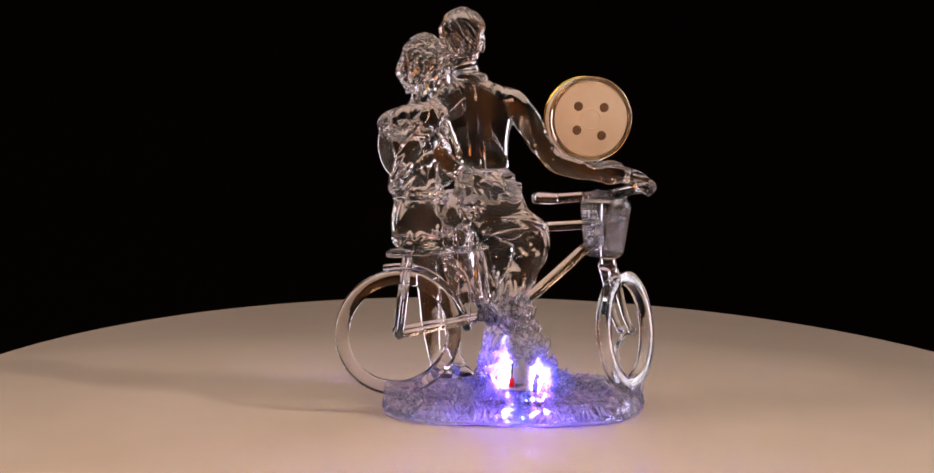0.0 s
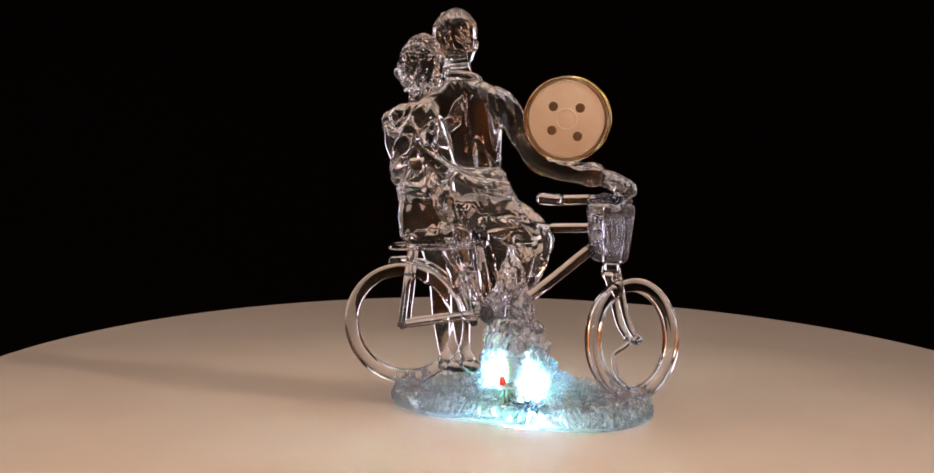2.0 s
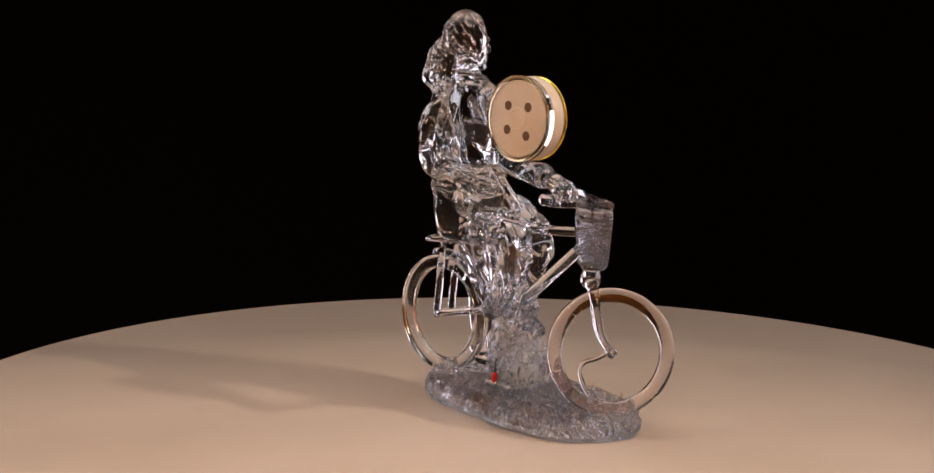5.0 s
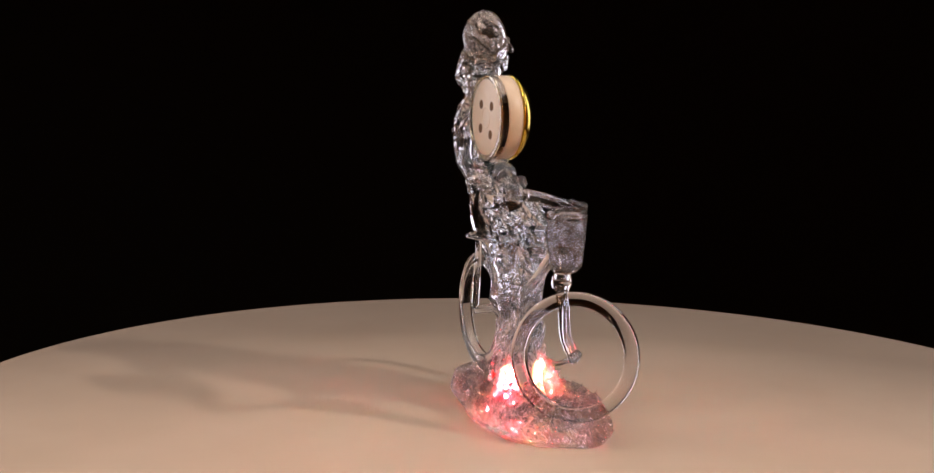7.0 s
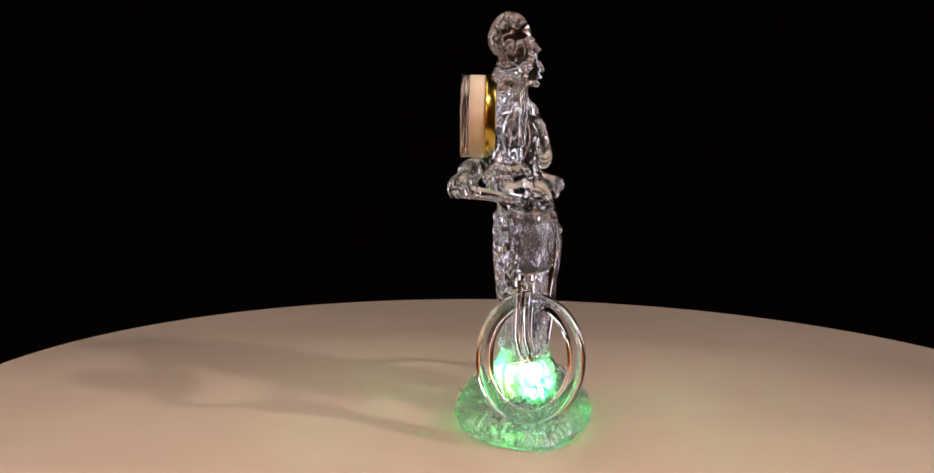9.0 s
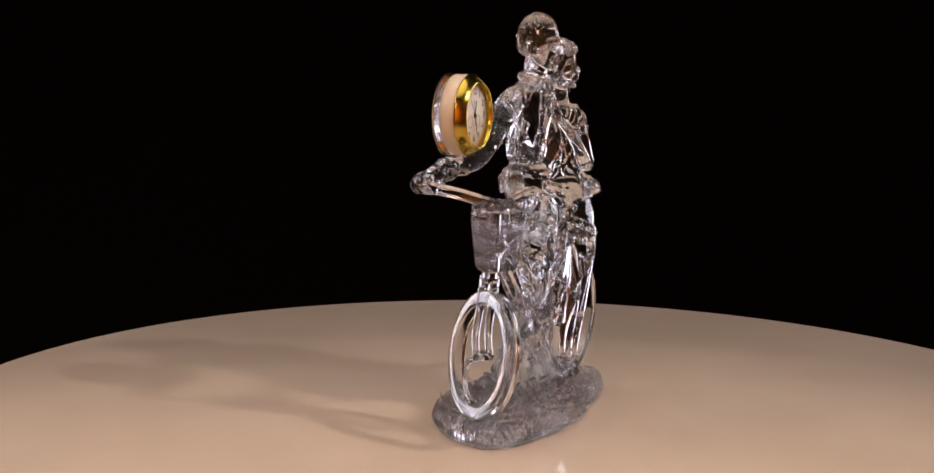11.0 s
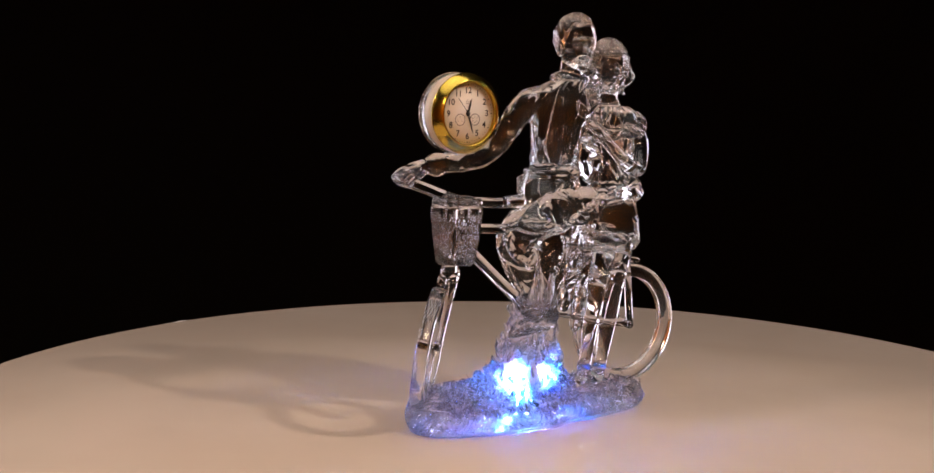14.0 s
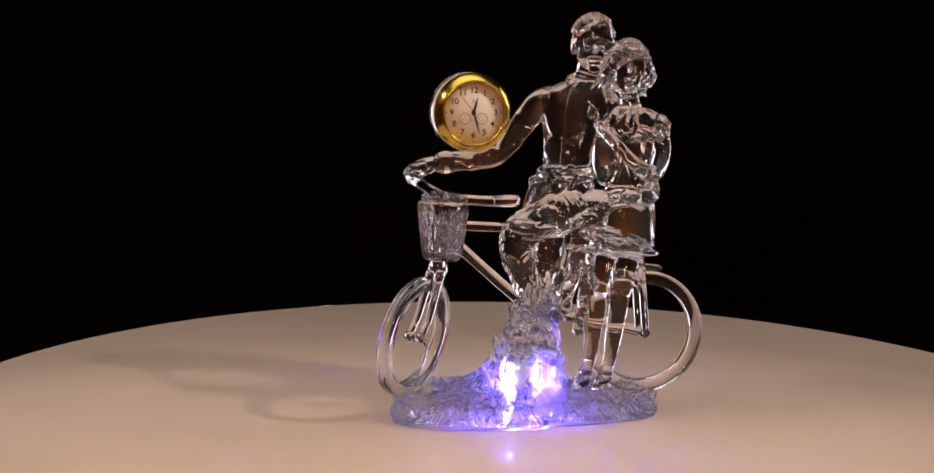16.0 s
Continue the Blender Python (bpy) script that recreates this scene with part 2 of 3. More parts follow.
def grassy_base(fig):
    bm = bmesh.new()
    seg = 1300
    rng = random.Random(4)
    turn = radians(6.5)
    # the outline in even steps, with its outward normals
    fine = [base_outline(2 * math.pi * i / 6000) for i in range(6001)]
    px = np.array([r * math.cos(2 * math.pi * i / 6000) for i, r in enumerate(fine)])
    py = np.array([r * math.sin(2 * math.pi * i / 6000) for i, r in enumerate(fine)])
    run = np.concatenate([[0], np.cumsum(np.hypot(np.diff(px), np.diff(py)))])
    at = np.linspace(0, run[-1], seg, endpoint=False)
    ox, oy = np.interp(at, run, px), np.interp(at, run, py)
    nx, ny = np.roll(oy, -1) - np.roll(oy, 1), np.roll(ox, 1) - np.roll(ox, -1)
    nn = np.hypot(nx, ny)
    nx, ny = nx / nn, ny / nn
    # two tiers of slanted, sharp-edged blades moulded into the side
    tiers = []
    for count, low, high, deep in ((118, 1.8, 13.5, 1.9), (96, 5.0, 15.5, 1.6)):
        cut = np.cumsum([rng.uniform(0.6, 1.5) for _ in range(count)])
        cut = cut / cut[-1]
        way = [rng.uniform(0.25, 1.1) * (1 if math.sin(9 * 2 * math.pi * e + count) > -0.2 else -1) for e in cut]
        tiers.append((cut, way, [rng.uniform(0.55, 1.05) for _ in cut], low, high, deep))

    def ridge(u, z):
        """Relief of the blade pattern at the share u of the way round, height z."""
        best = 0.0
        for cut, way, tall, low, high, deep in tiers:
            k = int(np.searchsorted(cut, u % 1.0)) % len(cut)
            w = u + way[k] * (z - 6) * 0.0021
            k = int(np.searchsorted(cut, w % 1.0)) % len(cut)
            lo = cut[k - 1] if k else 0.0
            f = ((w % 1.0) - lo) / max(1e-6, cut[k] - lo)
            best = max(best, deep * (1 - abs(2 * f - 1)) * min(1.0, max(0.0, (tall[k] * high - z) / 5.0)) * min(1.0, max(0.0, (z - low) / 0.8)))
        return best

    levels = [(0.1, 0.955), (0.6, 0.97), (1.7, 0.97), (2.1, 0.95)] + [(2.6 + 0.6 * k, 0.95 - 0.0035 * k) for k in range(17)] + [(12.6, 0.875)]
    rows = []
    # the base is hollow below: first the inner skin, from the middle out and down
    for k, up in ((0.15, 1.0), (0.42, 1.0), (0.63, 1.0), (0.76, 0.9), (0.83, 0.55), (0.86, 0.12), (0.865, 0.0)):
        row = []
        for i in range(seg):
            x, y = ox[i] * k, oy[i] * k
            x, y = x * math.cos(turn) - y * math.sin(turn) - 2.5, x * math.sin(turn) + y * math.cos(turn) + 3.0
            row.append(bm.verts.new((x, y, 0.1 + up * (base_height(x, y) - 3.2))))
        rows.append(row)
    for z, k in levels + [(-1, q) for q in (0.86, 0.80, 0.72, 0.63, 0.53, 0.42, 0.3, 0.15)]:
        row = []
        for i in range(seg):
            d = ridge(i / seg, z) if z >= 0 else 0.0
            # the blades lean outwards from the foot, more or less so round the rim
            lean = (3.6 + 1.6 * noise.noise((ox[i] * 0.08, oy[i] * 0.08, 3.0))) * (0.15 + 0.85 * abs(ny[i]))
            d += lean * min(1.0, max(0.0, (z - 1.6) / 3.6)) if z >= 0 else lean * max(0.0, (k - 0.5) / 0.4)
            x, y, zz = ox[i] * k + nx[i] * d, oy[i] * k + ny[i] * d, z
            x, y = x * math.cos(turn) - y * math.sin(turn) - 2.5, x * math.sin(turn) + y * math.cos(turn) + 3.0
            if z < 0:
                n = noise.noise((x * 0.55, y * 0.9, 1.0)) + 0.6 * noise.noise((x * 1.3, y * 1.9, 7.0))
                zz = base_height(x, y) + 2.4 * abs(n) * (1.0 if k < 0.85 else 0.5)
            row.append(bm.verts.new((x, y, zz)))
        rows.append(row)
    for r, q in zip(rows, rows[1:]):
        for k in range(seg):
            bm.faces.new((r[k], r[(k + 1) % seg], q[(k + 1) % seg], q[k]))
    bm.faces.new(rows[0][::-1])
    bm.faces.new(rows[-1])
    ground = bm
    mound = bmesh.new()
    leaves(mound)

    def blade(mound, p0, out, h, w, lean):
        """A pointed four-edged leaf that stands on p0 and leans."""
        tang = Vector((-out.y, out.x, 0))
        f = [mound.verts.new(p0 + q) for q in (tang * w, out * w * 1.3, -tang * w, -out * w)]
        mid = p0 + lean * 0.45 + Vector((0, 0, h * 0.55)) + out * 0.3
        g = [mound.verts.new(mid + q * 0.8) for q in (tang * w, out * w * 1.3, -tang * w, -out * w)]
        tip = mound.verts.new(p0 + lean + Vector((0, 0, h)))
        for j in range(4):
            n = (j + 1) % 4
            mound.faces.new((f[j], f[n], g[n], g[j]))
            mound.faces.new((g[j], g[n], tip))
        mound.faces.new(f[::-1])

    for i in range(170):
        k = rng.random()
        z = 15 + 40 * k
        a = rng.uniform(0, 2 * math.pi)
        rx, ry = (23 - 14 * k ** 0.6) * 0.97, (14.5 - 7 * k ** 0.6) * 0.97
        out = Vector((math.cos(a), math.sin(a), 0))
        h = rng.uniform(4, 9)
        blade(mound, Vector((-8 * k + 1 + rx * math.cos(a), 3 - 2 * k + ry * math.sin(a), z - 2)), out, h, rng.uniform(0.8, 1.4), out * rng.uniform(-0.15, 0.4) * h + Vector((-out.y, out.x, 0)) * rng.uniform(-0.4, 0.4) * h)
    def on_ground(a, k):
        x, y = base_outline(a) * k * math.cos(a), base_outline(a) * k * math.sin(a)
        return x * math.cos(turn) - y * math.sin(turn) - 2.5, x * math.sin(turn) + y * math.cos(turn) + 3.0

    for i in range(340):
        a, k = rng.uniform(0, 2 * math.pi), math.sqrt(rng.uniform(0.12, 0.86))
        x, y = on_ground(a, k)
        out = Vector((math.cos(a) * 0.35, math.sin(a), 0)).normalized()
        side = Vector((-out.y, out.x, 0))
        h = rng.uniform(2.6, 5.2)
        blade(ground, Vector((x, y, base_height(x, y) - 1.4)), out, h, rng.uniform(0.7, 1.2), out * rng.uniform(-0.4, 0.8) * h + side * rng.uniform(-0.7, 0.7) * h)
    # tufts that stand on the rim and lean outwards
    for i in range(230):
        a = 2 * math.pi * (i + rng.random()) / 230
        x, y = on_ground(a, rng.uniform(0.88, 0.95))
        out = Vector((math.cos(a) * 0.4, math.sin(a), 0)).normalized()
        side = Vector((-out.y, out.x, 0))
        h = rng.uniform(4.0, 7.0)
        blade(ground, Vector((x, y, rng.uniform(6.5, 9.0))), out, h, rng.uniform(0.7, 1.1), out * rng.uniform(0.15, 0.5) * h + side * rng.uniform(-0.6, 0.6) * h)
    part("grassy_base", ground, GRASSY, fig, "clear moulded base of grass blades", smooth=False)
    ob = part("leafy_mound", mound, LEAFY, fig, "clear moulded mound of leaves and stalks")
    remesh(ob, 0.00038, 0)


def ridges(p, scale, sharp=3.0):
    """Rounded crests of noise between 0 and 1, like creased cloth or locks of hair."""
    return (1 - abs(noise.noise(Vector(p) * scale))) ** sharp


def shell(bm, c, r, relief_of=None, seg=72, rows=44):
    """An ellipsoid with relief; relief_of(unit direction) gives millimetres outwards."""
    ring_rows = []
    for j in range(1, rows):
        b = math.pi * j / rows
        row = []
        for i in range(seg):
            a = 2 * math.pi * i / seg
            d = Vector((math.sin(b) * math.cos(a), math.sin(b) * math.sin(a), math.cos(b)))
            h = relief_of(d) if relief_of else 0.0
            row.append(bm.verts.new(Vector(c) + Vector((d.x * r[0], d.y * r[1], d.z * r[2])) + d * h))
        ring_rows.append(row)
    for p, q in zip(ring_rows, ring_rows[1:]):
        for k in range(seg):
            bm.faces.new((p[k], q[k], q[(k + 1) % seg], p[(k + 1) % seg]))
    bm.faces.new(ring_rows[0])
    bm.faces.new(ring_rows[-1][::-1])
    return bm


def loft(bm, sections, relief_of=None, seg=80, steps=7, e=2.2):
    """A body through level sections (z, x, y, half width, half depth); relief_of(angle, z) gives millimetres outwards."""
    rows = []
    for z, x, y, rx, ry in curve_points(sections, steps):
        row = []
        for i in range(seg):
            a = 2 * math.pi * i / seg
            c, s = math.cos(a), math.sin(a)
            k = 1 / (abs(c) ** e + abs(s) ** e) ** (1 / e)
            h = relief_of(a, z) if relief_of else 0.0
            row.append(bm.verts.new((x + (rx * k + h) * c, y + (ry * k + h) * s, z)))
        rows.append(row)
    for p, q in zip(rows, rows[1:]):
        for k in range(seg):
            bm.faces.new((p[k], p[(k + 1) % seg], q[(k + 1) % seg], q[k]))
    bm.faces.new(rows[0][::-1])
    bm.faces.new(rows[-1])
    return bm


def limb(bm, pts, crease=0.0, pitch=0.16, seed=0.0, seg=30, steps=12, flat=1.0):
    """A sleeve, trouser leg or lock through (x, y, z, radius), creased across its length."""
    q = curve_points(pts, steps)
    up, run, rows = None, 0.0, []
    for i, a in enumerate(q):
        d = (Vector(q[min(i + 1, len(q) - 1)][:3]) - Vector(q[max(i - 1, 0)][:3])).normalized()
        if up is None:
            _, up, _ = frame_of(d)
        up = (up - d * up.dot(d)).normalized()
        w = d.cross(up)
        if i:
            run += float(np.linalg.norm(a[:3] - q[i - 1][:3]))
        row = []
        for k in range(seg):
            t = 2 * math.pi * k / seg
            h = 0.0
            if crease:
                h = crease * (ridges((0.9 * math.cos(t) + seed, 0.9 * math.sin(t), run * pitch + 0.9 * math.sin(t + seed)), 1.0, 4.0) - 0.55)
            row.append(bm.verts.new(Vector(a[:3]) + (float(a[3]) + h) * (math.cos(t) * up + flat * math.sin(t) * w)))
        rows.append(row)
    for p, r in zip(rows, rows[1:]):
        for k in range(seg):
            bm.faces.new((p[k], p[(k + 1) % seg], r[(k + 1) % seg], r[k]))
    bm.faces.new(rows[0][::-1])
    bm.faces.new(rows[-1])
    for end, other in ((q[0], q[1]), (q[-1], q[-2])):
        ball(bm, end[:3], float(end[3]) * 0.96, 2)
    return bm


def bump(x, centre, width):
    return math.exp(-((x - centre) / width) ** 2)


def rider(bm):
    """The rider in front, seated sideways with an arm out to the handlebar."""
    hx, hy = -31.5, -11.5

    def hair(d):
        back = max(0.0, min(1.0, (0.35 - d.y + 0.55 * max(0.0, d.z)) * 2.2)) * (1 if d.z > -0.75 else 0.2)
        a = math.atan2(d.y, d.x)
        lock = ridges((2.1 * math.cos(a + 0.7 * d.z), 2.1 * math.sin(a + 0.7 * d.z), 0.7 * d.z + 4), 1.9, 4.0)
        return back * (0.5 + 1.7 * (lock - 0.4)) - 0.5 * bump(d.z, -0.9, 0.3)

    shell(bm, (hx, hy - 0.5, 179.6), (9.9, 10.2, 11.4), hair)
    # face: jaw, brow, nose, lips, chin and ears
    shell(bm, (hx + 0.6, hy + 2.0, 173.4), (7.6, 8.4, 9.4))
    limb(bm, [(hx - 4.6, hy + 8.6, 178.2, 1.2), (hx + 0.6, hy + 10.2, 178.8, 1.3), (hx + 5.4, hy + 8.6, 178.2, 1.2)])
    limb(bm, [(hx + 0.6, hy + 9.8, 178, 0.9), (hx + 0.6, hy + 11.4, 175.4, 1.3), (hx + 0.6, hy + 12.3, 173.4, 1.5)])
    limb(bm, [(hx - 2.0, hy + 9.6, 169.9, 0.7), (hx + 0.6, hy + 10.6, 170.0, 1.0), (hx + 3.2, hy + 9.6, 169.9, 0.7)])
    limb(bm, [(hx - 1.6, hy + 9.4, 168.2, 0.7), (hx + 0.6, hy + 10.3, 168.0, 0.9), (hx + 2.8, hy + 9.4, 168.2, 0.7)])
    ball(bm, (hx + 0.6, hy + 8.6, 165.6), (2.8, 2.2, 2.0), 2)
    for s in (-1, 1):
        ball(bm, (hx + 0.4 + 8.9 * s, hy + 0.8, 175.2), (1.5, 2.4, 3.4), 2)
        ball(bm, (hx + 0.6 + 3.3 * s, hy + 8.9, 175.6), (1.5, 0.9, 0.9), 2)
    limb(bm, [(-30.4, -12, 168, 6.0), (-28.6, -12, 162, 5.6), (-26, -11.2, 156, 7.0)])
    # collar band with its two points
    limb(bm, [(-34.6, -9, 160.4, 1.9), (-33, -15.6, 161.4, 2.0), (-27.5, -17.6, 161.8, 2.0), (-22, -15.4, 161.2, 2.0), (-20.8, -9, 160.0, 1.9)])
    limb(bm, [(-34.6, -9, 160.4, 1.8), (-31.5, -4.6, 156.5, 1.5), (-27.5, -3.0, 150, 0.9)])
    limb(bm, [(-20.8, -9, 160.0, 1.8), (-22.5, -4.6, 156.0, 1.5), (-25.5, -3.0, 150, 0.9)])

    def jacket(a, z):
        s, c = math.sin(a), math.cos(a)
        h = 1.1 * (ridges((1.2 * c + 3, 1.2 * s, z * 0.04), 1.0, 6.0) - 0.4)
        # seam down the back, open front, hem
        h += 0.8 * bump(a, 1.5 * math.pi, 0.05) - 0.5 * bump(a, 1.5 * math.pi, 0.16)
        h -= 1.5 * bump(a, 0.5 * math.pi, 0.10) * (1 if z < 152 else 0)
        h += 0.9 * bump(a, 0.5 * math.pi + 0.24, 0.07) + 0.9 * bump(a, 0.5 * math.pi - 0.24, 0.07)
        return h + 1.0 * bump(z, 117.5, 1.2) - 0.9 * bump(z, 120.5, 1.4)

    loft(bm, [(160, -27, -11, 7.5, 6.5), (156.5, -25, -10.8, 13.0, 7.4), (152, -24, -10.8, 16.6, 8.4), (146, -23.4, -11.2, 16.8, 9.0), (138, -22.6, -11.4, 14.6, 8.8),
              (130, -21.4, -11.2, 12.6, 8.2), (122, -20.4, -10.8, 11.6, 7.8), (117.5, -19.6, -10.2, 12.4, 8.2), (114, -19.2, -9.6, 14.0, 9.0), (108, -17.6, -7.4, 15.6, 9.4), (101, -16, -5, 16.4, 9.4), (95, -15, -4, 14.6, 8.6)], jacket)
    ball(bm, (-34, -4, 101), (12, 9.0, 9))
    # flap of the jacket over the hip, both sides
    limb(bm, [(-30, -15.5, 117, 1.7), (-20, -18.6, 115.4, 1.8), (-8, -14.5, 117, 1.7)])
    limb(bm, [(-31, -3.4, 116, 1.7), (-20, -0.6, 114, 1.8), (-9, -4.6, 116, 1.7)])
    limb(bm, [(-24, -1.0, 116, 1.6), (-17, 2.6, 106, 2.2), (-8, 4.5, 98, 1.4)], flat=0.6)
    # arm to the handlebar, with its cuff, hand and fingers
    limb(bm, [(-11, -11.6, 151, 6.6), (-7, -12.4, 148.5, 6.8), (-1.5, -13.5, 142.5, 6.2), (5, -15.5, 132.5, 5.5), (12.5, -17, 124.6, 5.3), (25, -18, 121.2, 4.8), (37.5, -18.8, 120.2, 5.0)], 0.8, 0.09, 2.0)
    limb(bm, [(35.0, -18.7, 120.2, 5.5), (38.8, -18.8, 120.0, 5.6)])
    limb(bm, [(37, -18.8, 119.8, 3.4), (44, -19.3, 118.8, 3.9), (50, -19.4, 116.6, 4.2)])
    for k, y in enumerate((-23.2, -20.6, -17.9, -15.4)):
        limb(bm, [(47.5, y, 118.6, 1.4), (53.2, y - 0.5, 117.2, 1.5), (56.0, y - 0.6, 114.0, 1.4), (53.8, y, 111.0, 1.2)], seg=12, steps=5)
    limb(bm, [(44, -15.8, 117, 1.5), (48.5, -13.4, 114.5, 1.4), (51, -13.0, 111.5, 1.2)], seg=12, steps=5)
    # arm round the other's waist, hand with fingers
    limb(bm, [(-38, -11, 151, 6.2), (-45, -17.5, 143, 5.4), (-53, -18.2, 131, 4.8), (-58.5, -13, 118, 4.6), (-60, -3, 110.5, 4.4), (-56.5, 7.0, 107.5, 4.1), (-50, 11.2, 108, 3.6), (-45, 11.6, 108, 3.1)], 0.8, 0.1, 5.0)
    for k in range(4):
        limb(bm, [(-47, 11.2, 111 - 2.2 * k, 1.15), (-42.5, 12.0, 110.8 - 2.4 * k, 1.15), (-39, 11.4, 110 - 2.4 * k, 1.0)], seg=12, steps=4)
    # trouser legs, creased at hip and knee, and shoes
    limb(bm, [(-24, -6, 101, 9.4), (-10, -5.8, 96, 9.2), (2.2, -5, 87.5, 8.2), (0.4, -5, 76, 7.4), (-6, -5.5, 63, 6.6), (-10.5, -6, 56, 6.4)], 2.0, 0.085, 1.0)
    limb(bm, [(-19, -6, 51.8, 3.4), (-12, -6.4, 53.0, 4.2), (-5, -6.8, 53.2, 3.8), (1.5, -7, 52.4, 2.8)])
    limb(bm, [(-22, 1, 101, 9.2), (-8, 4, 95.5, 9.0), (4.4, 6, 87, 8.2), (2.4, 6.5, 75, 7.0), (-2.4, 6.6, 61, 6.0), (-3, 7, 52, 5.6)], 2.0, 0.085, 7.0)
    limb(bm, [(-10, 6, 46, 3.2), (-3, 6.5, 46.4, 4.2), (3, 6.9, 45, 3.6), (7.5, 7.2, 43.4, 2.6)])


def passenger(bm):
    """The passenger behind, side-saddle on the rack, with long curled hair and ruffled sleeves."""
    hx, hy = -48.2, -9.3

    def curls(d):
        face = max(0.0, min(1.0, (d.y - 0.30) * 3.0)) * (1 if d.z < 0.45 else 0.0)
        a = math.atan2(d.y, d.x)
        lock = ridges((2.4 * math.cos(a + 1.2 * d.z), 2.4 * math.sin(a + 1.2 * d.z), 2.4 * d.z + 9), 2.3, 4.0)
        return (1 - face) * (0.9 + 2.6 * (lock - 0.35)) - 0.8 * face

    shell(bm, (hx, hy, 167.6), (9.2, 9.8, 10.8), curls, 84, 54)
    shell(bm, (hx + 0.4, hy + 3.2, 163.4), (6.6, 7.0, 8.2))
    limb(bm, [(hx + 0.6, hy + 9.4, 168, 0.8), (hx + 0.6, hy + 10.7, 165.6, 1.1), (hx + 0.6, hy + 11.3, 164.2, 1.2)], seg=14, steps=5)
    limb(bm, [(hx - 1.5, hy + 9.4, 160.8, 0.6), (hx + 0.6, hy + 10.2, 160.8, 0.9), (hx + 2.7, hy + 9.4, 160.8, 0.6)], seg=14, steps=5)
    ball(bm, (hx + 0.6, hy + 8.4, 157.2), (2.2, 1.8, 1.6), 2)
    for k in range(11):
        a = radians(168 + 196 * k / 10)
        out, far = 9.6 + 0.9 * (-1) ** k, 22 + 6 * math.sin(0.9 * k) if 3 < k < 9 else 15
        w = 1.3 * (-1) ** k
        pts = [(hx + out * 0.85 * math.cos(a), hy + out * 0.85 * math.sin(a), 171, 2.0), (hx + out * math.cos(a + 0.10), hy + out * math.sin(a + 0.10), 165, 2.3),
               (hx + (out + w) * math.cos(a - 0.08), hy + (out + w) * math.sin(a - 0.08), 170 - far * 0.55, 2.1), (hx + (out - 1.6 - w) * math.cos(a + 0.10), hy + (out - 1.6 - w) * math.sin(a + 0.10), 170 - far * 0.85, 1.7),
               (hx + (out - 2.0) * math.cos(a), hy + (out - 2.0) * math.sin(a), 170 - far * 1.08, 0.8)]
        limb(bm, pts, 0.8, 0.3, float(k), 14, 6)
    limb(bm, [(-48.2, -9.4, 160, 4.6), (-49.4, -9.6, 152, 4.6), (-50.4, -9.4, 146, 6.0)])

    def blouse(a, z):
        c, s = math.cos(a), math.sin(a)
        h = 1.6 * (ridges((1.5 * c + 8, 1.5 * s, z * 0.07 + 0.4 * s), 1.2, 5.0) - 0.45)
        return h + 1.2 * bump(z, 135.5, 1.3) - 0.8 * bump(z, 133, 1.3) + 0.9 * bump(z, 107.5, 1.2)

    loft(bm, [(148, -50.6, -9.2, 8.0, 6.4), (145, -51.6, -8.8, 12.2, 8.4), (139, -52.0, -8.8, 13.0, 10.0), (132, -51.6, -8.6, 11.6, 9.8), (123, -50.6, -8.4, 10.0, 8.8), (115, -49.8, -7.4, 9.6, 8.8), (107, -49.6, -5.0, 11.2, 9.8), (102, -49.4, -3.4, 12.0, 10.2)], blouse)
    # off-shoulder ruffle round the upper arms
    ruffle = []
    for k in range(15):
        a = 2 * math.pi * k / 14
        ruffle.append((-52 + 13.4 * math.cos(a), -8.6 + 10.6 * math.sin(a), 135.6 + 1.2 * math.sin(4 * a), 2.2 + 0.5 * math.sin(7 * a)))
    limb(bm, ruffle, 1.6, 0.35, 3.0)
    for x, y in ((-63.6, -8.0), (-41.5, -10.5)):
        shell(bm, (x, y, 138.6), (5.4, 6.4, 6.4), lambda d: 1.7 * (ridges((2 * d.x, 2 * d.y, 0.8 * d.z + 2), 1.6, 4.0) - 0.45), 48, 30)
    # the other arm round the rider's back, fingers on the hip
    limb(bm, [(-42, -13.5, 142, 4.6), (-41, -19.0, 132, 4.3), (-36, -20.6, 122, 4.1), (-23, -20.4, 115.6, 3.5), (-12.5, -18.6, 112.6, 2.9)], 0.6, 0.1, 9.0)
    for k in range(4):
        limb(bm, [(-13, -18.6, 114.6 - 1.8 * k, 1.1), (-7.5, -16.8, 114.2 - 2.0 * k, 1.1), (-3.4, -13.6, 113.4 - 2.0 * k, 0.95)], seg=10, steps=4)
    # arm bent up to the rider's chest, hand with fingers
    limb(bm, [(-64.0, -6.5, 137, 4.4), (-65.0, -4, 128, 4.2), (-61.0, 1.0, 118.5, 3.9), (-52, 4.4, 121.5, 3.3), (-40, 4.0, 133, 2.7), (-33, 1.5, 140.5, 2.5)])
    for k in range(4):
        limb(bm, [(-34.5 + 0.5 * k, 2.0 - 0.3 * k, 139.4 + k * 1.2, 1.0), (-31.5, 0.4 - 0.3 * k, 142.6 + 1.5 * k, 0.95), (-28.6, -1.0 - 0.3 * k, 144.4 + 1.9 * k, 0.8)], seg=10, steps=4)

    def skirt(a, z):
        return 0.9 * (ridges((1.1 * math.cos(a), 1.1 * math.sin(a) + 5, z * 0.02), 1.4, 5.0) - 0.5) + 0.8 * bump(z, 84.5, 1.2) * (0.5 + 0.5 * math.sin(9 * a))

